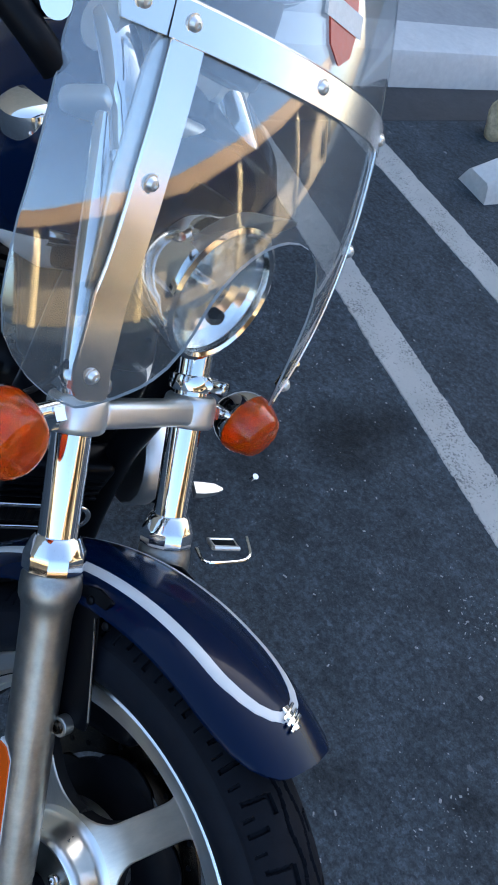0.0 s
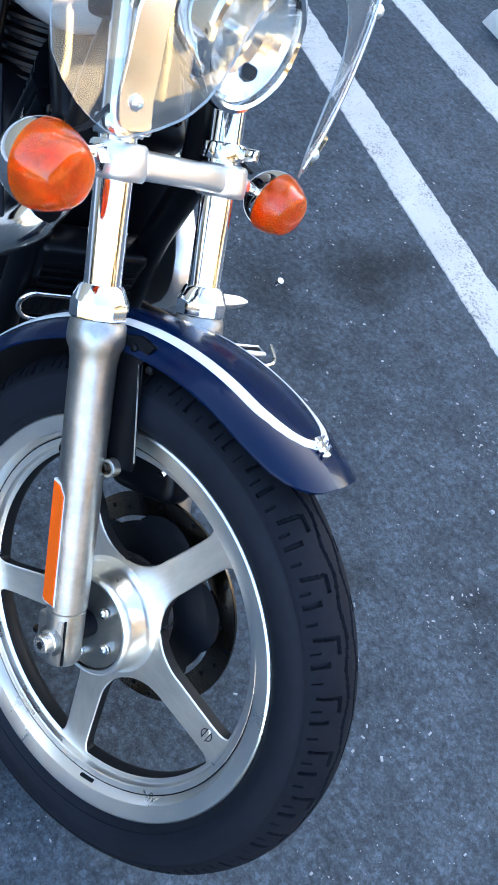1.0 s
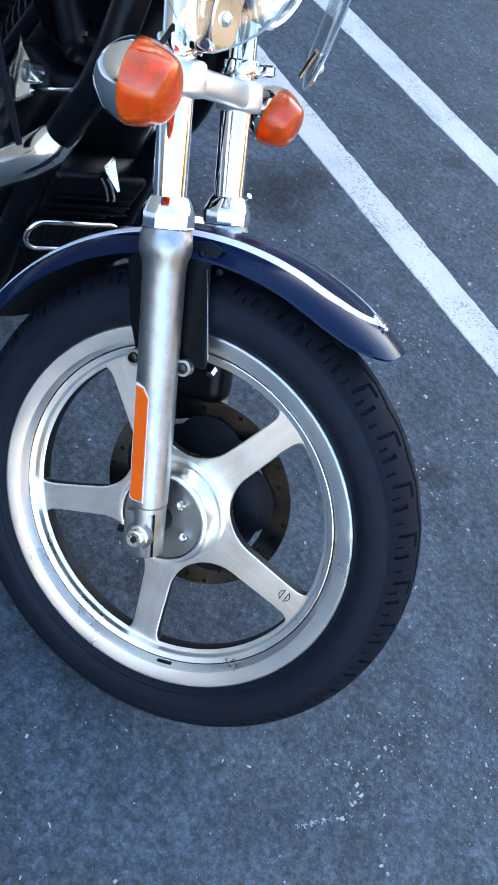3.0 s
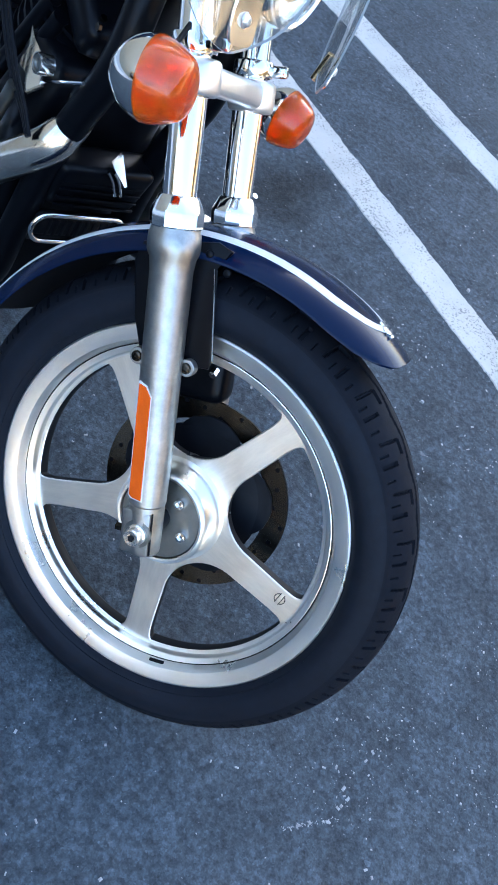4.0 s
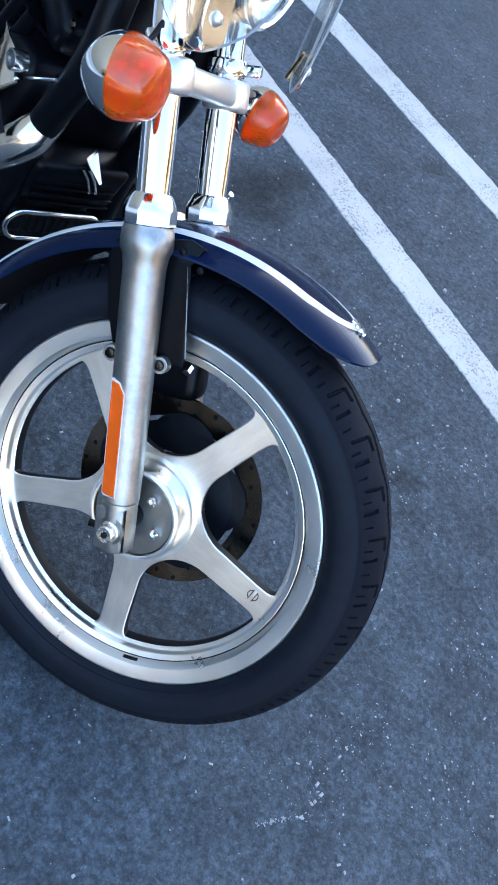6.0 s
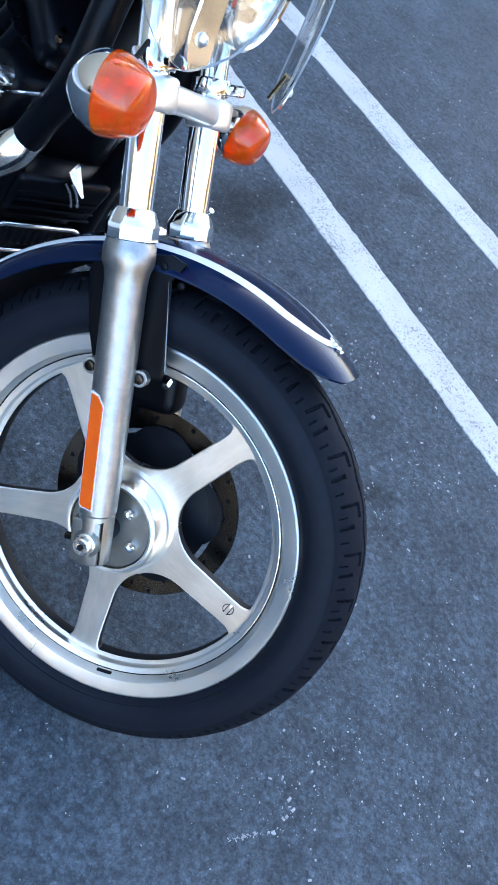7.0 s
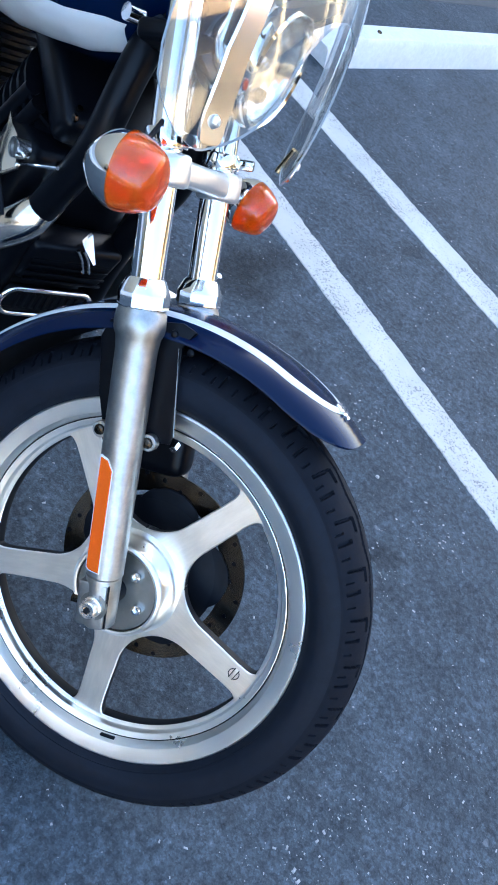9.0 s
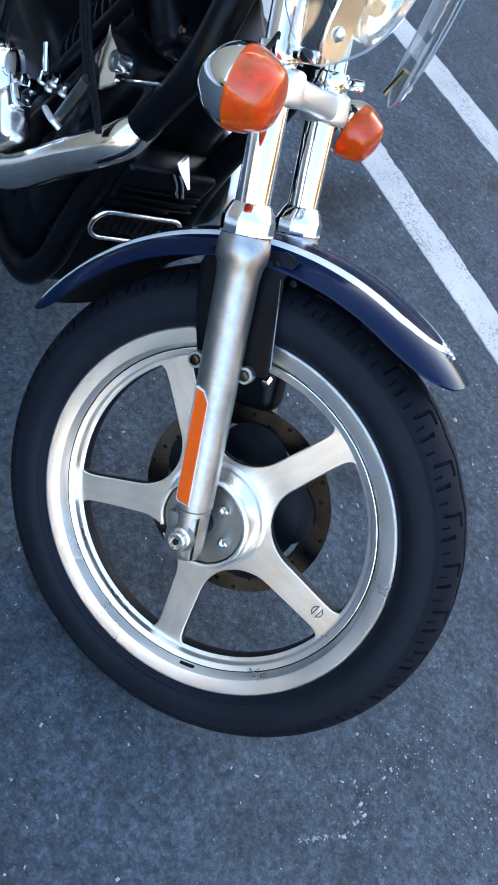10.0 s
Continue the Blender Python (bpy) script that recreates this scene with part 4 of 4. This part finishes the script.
    # badge above the cross strap: a plain red shape under a pale bar
    def plate(outline, lift, name, mat, lab):
        bm = bmesh.new()
        loft(bm, [[(shield_x(y, z) + h, y, z) for y, z in outline] for h in (0.0005, lift)])
        return part(name, bm, mat, sheet, lab)

    plate([(y - 0.012, z) for y, z in ((0.0, 0.832), (0.016, 0.842), (0.022, 0.86), (0.019, 0.885), (0.012, 0.9), (-0.012, 0.9), (-0.019, 0.885), (-0.022, 0.86), (-0.016, 0.842))], 0.003, "badge", RED, "red plain badge")
    plate([(-0.040, 0.858), (0.016, 0.858), (0.016, 0.874), (-0.040, 0.874)], 0.0045, "badge_bar", RIM_WHITE, "pale bar")
    # brass-coloured clip at the foot of the far lobe
    part("edge_clip", sweep([(-0.2575, 0.2, 0.512), (-0.2530, 0.189, 0.550)], 0.0062, 12), BRASS, sheet, "brass-coloured edge clip")
    return sheet


front_wheel()
for side in (-1, 1):
    fork_leg(side)
fender()
for side in (-1, 1):
    turn_signal(side)
clamps()
headlight()
windshield()

# the body stands straighter than the steered front end, and points more towards the lot
BODY = Matrix(((0.9067, 0.4167, 0.0658, -0.3604), (-0.4218, 0.8956, 0.1414, 0.1029), (0.0, -0.156, 0.9878, 0.0), (0, 0, 0, 1)))


def frame_tubes():
    f = part("frame", sweep(smooth_path([(-0.11, -0.02, 0.83), (-0.14, -0.015, 0.85), (-0.3, 0.0, 0.80), (-0.75, 0.0, 0.66)]), 0.03, 18), BLACK, bike, "black steel frame tube", BODY)
    part("steering_head", sweep([(-0.085, -0.019, 0.82), (-0.165, -0.02, 0.925)], 0.034, 24), BLACK, f)
    for side in (-1, 1):
        line = smooth_path([(-0.10, side * 0.04, 0.83), (-0.075, side * 0.06, 0.77), (-0.050, side * 0.075, 0.66), (-0.085, side * 0.08, 0.51), (-0.093, side * 0.085, 0.36), (-0.095, side * 0.09, 0.25), (-0.16, side * 0.095, 0.18), (-0.4, side * 0.1, 0.165), (-0.9, side * 0.1, 0.18)])
        part("down_tube", sweep(line, 0.021, 18), BLACK, f)
    return f


def engine():
    e = part("engine", block(0.40, 0.22, 0.26, 0.04, pose(-0.42, 0, 0.34), 4), BLACK, bike, "black twin-cylinder engine with bright covers", BODY)
    part("crankcase", block(0.30, 0.20, 0.30, 0.05, pose(-0.30, 0, 0.27), 4), BLACK, e)
    part("front_cover", block(0.09, 0.215, 0.33, 0.03, pose(-0.175, 0, 0.435), 3), BLACK, e)
    for tilt, x in ((-22, -0.30), (22, -0.52)):
        barrel = bmesh.new()
        rings = []
        for k in range(22):
            r = 0.088 if k % 2 else 0.072
            for z in (0.0, 0.006):
                rings.append([(r * math.cos(2 * math.pi * j / 32), r * 1.1 * math.sin(2 * math.pi * j / 32), 0.0105 * k + z) for j in range(32)])
        loft(barrel, rings)
        m = pose(x, 0, 0.43, 0, -tilt, 0)
        b = part("cylinder", barrel, BLACK, e, "finned black cylinder", m, sharp=30)
        part("rocker_cover", block(0.19, 0.17, 0.055, 0.018, pose(0, 0, 0.262), 3), BLACK, b)
        for sx in (-0.07, 0.07):
            for sy in (-0.066, 0.066):
                part("cover_bolt", sweep([(sx, sy, 0.285), (sx, sy, 0.294)], 0.0045, 6), STEEL, b)
        part("pushrod_tube", sweep([(0.055, -0.105, -0.08), (0.035, -0.085, 0.23)], 0.011, 14), BLACK, b)
        part("pushrod_tube", sweep([(0.02, -0.11, -0.08), (0.01, -0.09, 0.23)], 0.011, 14), BLACK, b)
    part("cam_cover", lathe([(0.0, -0.165), (0.05, -0.165), (0.072, -0.155), (0.08, -0.135), (0.08, -0.1), (0, -0.1)], 48, pose(-0.38, 0, 0.33)), CHROME, e, "bright cam cover")
    part("air_cleaner", lathe([(0.0, -0.215), (0.06, -0.215), (0.082, -0.205), (0.09, -0.185), (0.09, -0.12), (0, -0.12)], 56, pose(-0.56, 0, 0.60)), CHROME, e, "round chrome air cleaner")
    return e


def exhaust():
    line = smooth_path([(-0.20, -0.02, 0.55), (-0.12, -0.045, 0.565), (-0.078, -0.085, 0.53), (-0.12, -0.125, 0.44), (-0.20, -0.16, 0.325), (-0.36, -0.18, 0.265), (-0.60, -0.19, 0.245), (-1.1, -0.2, 0.24)])
    x = part("exhaust", sweep(line, 0.023, 24), CHROME, bike, "chrome exhaust pipe with heat shield", BODY)
    part("heat_shield", sweep(line[11:32], [0.0236] + [0.0262] * 20, 24), SCUFFED, x, "scuffed chrome heat shield")
    return x


def oval_guard():
    """A finned regulator over an oval chrome-rimmed grille, low between the frame tubes."""
    g = part("regulator", block(0.05, 0.15, 0.085, 0.012, pose(-0.088, 0.0, 0.462, 0, 12), 3), BLACK, bike, "black regulator over a chrome-rimmed oval grille", BODY)
    for k in range(4):
        part("fin", block(0.006, 0.13, 0.004, 0.0015, pose(-0.062, 0.0, 0.43 + 0.014 * k)), BLACK, g)
    loop = [(-0.06, -0.008 + (0.050 if math.cos(a) > 0 else -0.050) + 0.024 * math.cos(a), 0.385 + 0.026 * math.sin(a)) for a in np.linspace(0, 2 * math.pi, 65)]
    part("oval_rim", sweep(loop, 0.0040, 12), CHROME, g, "chrome oval rim")
    part("oval_grille", block(0.022, 0.135, 0.042, 0.010, pose(-0.072, -0.008, 0.385), 3), MATT, g)
    for k in range(9):
        part("grille_bar", block(0.004, 0.006, 0.03, 0.001, pose(-0.061, -0.056 + 0.012 * k, 0.385)), MATT, g)
    bm = bmesh.new()
    loft(bm, [[(x - 0.9 * (z - 0.488), y, z) for y, z in ((0.0125, 0.520), (-0.0025, 0.509), (0.0, 0.505), (0.018, 0.488), (0.0215, 0.489))] for x in (-0.050, -0.044)])
    part("bracket", bm, STRAP, g, "bright bracket")
    for y in (0.0, 0.010):
        part("bracket_leg", sweep([(-0.054, y - 0.011, 0.503), (-0.052, y + 0.002, 0.488), (-0.050, y + 0.014, 0.466)], 0.0022, 10), CHROME, g, "thin bright link")
    return g


TANK = [(-0.085, 0.04, 0.90, 0.80), (-0.095, 0.075, 0.93, 0.78), (-0.11, 0.115, 0.95, 0.765), (-0.14, 0.15, 0.955, 0.738), (-0.20, 0.172, 0.96, 0.705), (-0.28, 0.178, 0.96, 0.665), (-0.36, 0.17, 0.95, 0.635), (-0.45, 0.145, 0.93, 0.63), (-0.54, 0.10, 0.88, 0.65), (-0.59, 0.05, 0.83, 0.70)]


def tank_point(x, a, lift=0.0):
    xs = [-t[0] for t in TANK]
    w, top, bottom = (float(np.interp(-x, xs, [t[k] for t in TANK])) for k in (1, 2, 3))
    c, d = math.cos(a), math.sin(a)
    return (x, (w + lift) * math.copysign(abs(c) ** 0.75, c), (top + bottom) / 2 + ((top - bottom) / 2 + lift) * math.copysign(abs(d) ** 0.8, d))


def tank():
    bm = bmesh.new()
    stations = [TANK[0][0], *np.linspace(TANK[1][0], TANK[-1][0], 44)]
    loft(bm, [[tank_point(x, 2 * math.pi * k / 120) for k in range(120)] for x in stations])
    t = part("fuel_tank", bm, NAVY, bike, "midnight blue fuel tank with silver lower edge", BODY)
    for side in (-1, 1):
        bm = bmesh.new()
        rows = []
        for x in np.linspace(-0.100, -0.50, 40):
            span = [radians(v) for v in (-66, -63, -58, -53, -48, -43, -38, -33, -30)]
            rows.append([tank_point(x, a if side > 0 else math.pi - a, 0.003 if 0 < i < 8 else 0.0) for i, a in enumerate(span)])
        loft(bm, rows, closed=False)
        part("stripe", bm, SILVER, t, "broad silver stripe")
    part("fuel_cap", lathe([(0.0, -0.018), (0.022, -0.018), (0.030, -0.013), (0.033, -0.003), (0.033, 0.01), (0, 0.01)], 40, pose(-0.165, -0.128, 0.905, -90) @ pose(0, 0, 0, 22, 0, 0)), CHROME, t, "chrome fuel cap")
    part("mount_bolt", sweep([(-0.075, -0.085, 0.835), (-0.075, -0.105, 0.835)], 0.010, 12), CHROME, t)
    part("seat", block(0.6, 0.26, 0.12, 0.05, pose(-0.95, 0, 0.74), 4), MATT, bike, "black seat", BODY)
    return t


def handlebar():
    line = smooth_path([(-0.50, -0.42, 1.06), (-0.52, -0.30, 1.10), (-0.50, -0.18, 1.06), (-0.45, -0.08, 0.86), (-0.45, 0.08, 0.86), (-0.50, 0.18, 1.06), (-0.52, 0.30, 1.10), (-0.50, 0.42, 1.06)])
    h = part("handlebar", sweep(line, 0.0125, 18), CHROME, bike, "chrome handlebar with black grips and controls", FORK)
    for side in (-1, 1):
        part("grip", sweep([(-0.516, side * 0.32, 1.095), (-0.50, side * 0.43, 1.058)], 0.018, 20), MATT, h, "black rubber grip")
        part("switch_housing", block(0.05, 0.045, 0.055, 0.01, pose(-0.515, side * 0.27, 1.09), 3), CHROME, h)
        part("lever", sweep(smooth_path([(-0.48, side * 0.26, 1.095), (-0.445, side * 0.31, 1.09), (-0.44, side * 0.42, 1.06)]), 0.007, 12), CHROME, h)
    part("riser", block(0.05, 0.13, 0.10, 0.012, pose(-0.445, 0, 0.80, 0, -20), 3), BLACK, h)
    for side in (-1, 1):
        part("riser_post", sweep(smooth_path([(-0.375, side * 0.088, 0.672), (-0.403, side * 0.088, 0.700), (-0.440, side * 0.084, 0.726), (-0.480, side * 0.080, 0.748)]), [0.018] * 7 + [0.021] * 12, 24), CHROME, h, "chrome handlebar riser")
        part("riser_clamp", sweep([(-0.470, side * 0.100, 0.742), (-0.470, side * 0.055, 0.742)], 0.024, 24), BRUSHED, h)
    # the wiring bundle that hangs beside the steering head
    part("wiring", sweep(smooth_path([(-0.50, -0.30, 0.80), (-0.41, -0.275, 0.755), (-0.36, -0.25, 0.7365), (-0.345, -0.225, 0.722)]), 0.012, 14), MATT, h, "black wiring sleeve")
    part("switch_clip", sweep([(-0.375, -0.235, 0.752), (-0.355, -0.242, 0.760)], 0.012, 14), CHROME, h)
    return h


def far_controls():
    """Foot control and bright covers low on the far side."""
    def at(x, y, z):
        return (-0.055 + (x + 0.055) * 0.62, 0.304 + (y - 0.325) * 0.78, z)

    c = part("foot_control", block(0.020, 0.044, 0.010, 0.003, pose(-0.055, 0.304, 0.332, 0, -20)), MATT, bike, "black foot control with chrome loop", BODY)
    ring = [at(*p) for p in ((-0.038, 0.297, 0.340), (-0.038, 0.353, 0.340), (-0.073, 0.353, 0.329), (-0.073, 0.297, 0.329), (-0.038, 0.297, 0.340))]
    part("pedal_frame", sweep(ring, 0.0045, 8), BRUSHED, c)
    loop = [at(*p) for p in ((-0.055, 0.270, 0.322), (-0.012, 0.275, 0.328), (-0.002, 0.30, 0.332), (-0.008, 0.36, 0.334), (-0.030, 0.382, 0.334), (-0.085, 0.388, 0.33))]
    part("loop", sweep(smooth_path(loop), 0.0030, 8), CHROME, c)
    fin = bmesh.new()
    loft(fin, [[(-0.17 + a * w, 0.308 + y, 0.325 + b * h + 0.003 * math.sin(y * 60)) for a, b in ((-1, -1), (1, -1), (1, 1), (-1, 1))] for y, w, h in ((-0.026, 0.012, 0.007), (-0.010, 0.012, 0.006), (0.012, 0.009, 0.004), (0.026, 0.002, 0.002))])
    part("heel_plate", fin, BRUSHED, c)
    part("lever_knob", sweep([(-0.108, 0.320, 0.44), (-0.104, 0.320, 0.452)], 0.005, 12), CHROME, c)
    p = part("primary_cover", prism([(-0.60, 0.50), (-0.22, 0.512), (-0.17, 0.508), (-0.128, 0.494), (-0.098, 0.474), (-0.080, 0.450), (-0.074, 0.425), (-0.082, 0.395), (-0.105, 0.36), (-0.16, 0.32), (-0.60, 0.30)], 0.128, 0.166, 0.010), BRUSHED, bike, "bright primary cover", BODY)
    part("side_stand", sweep([(-0.3, 0.14, 0.2), (-0.32, 0.36, 0.075)], 0.011, 12), BLACK, p)
    return c


def engine_details():
    """Brackets, cables and bolts that catch the light on the dark engine."""
    leaf = prism([(-0.219, 0.596), (-0.191, 0.587), (-0.167, 0.588), (-0.142, 0.577), (-0.123, 0.567), (-0.133, 0.543), (-0.157, 0.557), (-0.172, 0.553), (-0.182, 0.557), (-0.186, 0.577)], -0.112, -0.104, 0.001)
    bmesh.ops.transform(leaf, matrix=pose(0, -0.108, 0.57) @ pose(0, 0, 0, -28) @ pose(0, 0.108, -0.57), verts=leaf.verts)
    b = part("engine_bracket", leaf, STRAP, bike, "worn bright engine bracket", BODY)
    knob = Vector((-0.130, -0.112, 0.593))
    part("bracket_knob", lathe([(0.0, -0.008), (0.006, -0.008), (0.007, -0.011), (0.0105, -0.011), (0.0125, -0.008), (0.0125, 0.008), (0, 0.008)], 28, Matrix.Translation(knob)), PLATE, b, "round dull bracket knob")
    part("knob_rim", lathe([(0.0118, -0.0118), (0.0132, -0.0118), (0.0136, -0.009), (0.0132, 0.008), (0.0118, 0.008)], 28, Matrix.Translation(knob), loop=True), STRAP, b, "bright knob rim")
    part("bracket_rod", sweep([(-0.130, -0.108, 0.569), (-0.046, -0.108, 0.635)], 0.0024, 8), CHROME, b)
    for line in ([(-0.274, -0.128, 0.601), (-0.213, -0.128, 0.564), (-0.164, -0.128, 0.542), (-0.115, -0.128, 0.532), (-0.081, -0.128, 0.520)], [(-0.265, -0.128, 0.608), (-0.205, -0.128, 0.571), (-0.157, -0.128, 0.549), (-0.111, -0.128, 0.536), (-0.079, -0.128, 0.522)], [(-0.256, -0.128, 0.614), (-0.196, -0.128, 0.577), (-0.151, -0.128, 0.554), (-0.106, -0.128, 0.540), (-0.077, -0.128, 0.524)]):
        part("plug_cable", sweep(smooth_path(line), 0.0030, 8), MATT, b)
    # a row of bolts on a dark flange, with one tall stud
    for x, y, z in ((-0.311, -0.120, 0.404), (-0.286, -0.120, 0.416), (-0.266, -0.120, 0.449), (-0.241, -0.120, 0.458), (-0.235, -0.120, 0.472), (-0.204, -0.120, 0.483)):
        nut = part("head_bolt", sweep([(x, y, z - 0.007), (x, y - 0.002, z + 0.007)], 0.0062, 6), CHROME, b)
        part("washer", sweep([(x, y, z - 0.009), (x, y, z - 0.007)], 0.0085, 14), BRUSHED, nut)
    part("stud", sweep([(-0.269, -0.120, 0.456), (-0.296, -0.122, 0.483)], 0.0050, 10), CHROME, b)
    part("rocker_rod", sweep([(-0.151, -0.130, 0.543), (-0.172, -0.130, 0.456)], 0.0085, 14), PLATE, b)
    part("rod_clamp", sweep(smooth_path([(-0.206, -0.135, 0.444), (-0.170, -0.140, 0.456), (-0.159, -0.130, 0.453)]), 0.0048, 8), BRUSHED, b)
    part("side_cover", block(0.075, 0.05, 0.080, 0.016, Matrix.Translation(Vector((-0.232, -0.165, 0.385))) @ pose(0, 0, 0, 0, 30), 4), STRAP, b, "bright engine side cover")
    part("cover_bracket", block(0.030, 0.03, 0.020, 0.004, Matrix.Translation(Vector((-0.226, -0.165, 0.436))) @ pose(0, 0, 0, 0, 30)), CHROME, b)
    part("frame_bolt", sweep([(-0.06, -0.108, 0.70), (-0.06, -0.112, 0.70)], 0.005, 6), STEEL, b)
    return b


frame_tubes()
engine()
exhaust()
oval_guard()
tank()
handlebar()
far_controls()
engine_details()


def rear_wheel():
    m = BODY @ pose(-1.30, 0, 0.318)
    w = part("rear_wheel", lathe([(0.24 + 0.075 * math.cos(radians(a)), 0.07 * math.sin(radians(a))) for a in range(-130, 131, 13)], 96), RUBBER, bike, "black rear tyre", m)
    part("rim", lathe([(0.215, -0.05), (0.19, -0.045), (0.19, 0.045), (0.215, 0.05)], 72, loop=True), ALUMINIUM, w)
    return w


rear_wheel()


def loose_grit():
    """Fine grit and crumbs lying about on the asphalt."""
    rnd = random.Random(5)
    verts, faces = [], []
    for k in range(4600):
        x, y = rnd.uniform(-0.9, 1.5), rnd.uniform(-0.8, 3.0)
        if k < 50:  # a scuffed streak of pale crumbs ahead of the wheel
            along_it = rnd.random()
            x, y = 0.446 + 0.060 * along_it + rnd.gauss(0, 0.002), -0.091 + 0.075 * along_it + rnd.gauss(0, 0.002)
        elif k == 110 or k == 111:  # two larger pale flakes
            x, y = ((0.059, 1.322), (0.166, 0.861))[k - 110]
        elif k < 500:  # loose clusters swept against each other
            cx, cy = ((0.52, 0.16), (0.30, 0.62), (0.62, 0.45), (0.05, 1.0), (0.47, 0.02), (0.36, 0.86), (0.7, 0.2))[k % 7]
            x, y = cx + rnd.gauss(0, 0.045), cy + rnd.gauss(0, 0.045)
        s = 0.0006 + 0.0019 * rnd.random() ** 5
        if k in (110, 111):
            s = 0.0055
        base = len(verts)
        a = rnd.uniform(0, 6.28)
        sx, sy = s * rnd.uniform(0.8, 2.0), s * rnd.uniform(0.6, 1.1)
        for dx, dy, dz in ((-1, -1, 0), (1, -1, 0), (1, 1, 0), (-1, 1, 0), (-0.6, -0.5, 1), (0.5, -0.6, 0.8), (0.6, 0.5, 1), (-0.5, 0.6, 0.7)):
            verts.append((x + dx * sx * math.cos(a) - dy * sy * math.sin(a), y + dx * sx * math.sin(a) + dy * sy * math.cos(a), dz * s * 0.8))
        faces += [tuple(base + i for i in f) for f in ((4, 5, 6, 7), (0, 1, 5, 4), (1, 2, 6, 5), (2, 3, 7, 6), (3, 0, 4, 7))]
    me = bpy.data.meshes.new("grit")
    me.from_pydata(verts, [], faces)
    ob = part("grit", me, GRIT)
    tagged(ob, "pale grit and crumbs scattered on the asphalt", "grit", kind="stuff")


loose_grit()
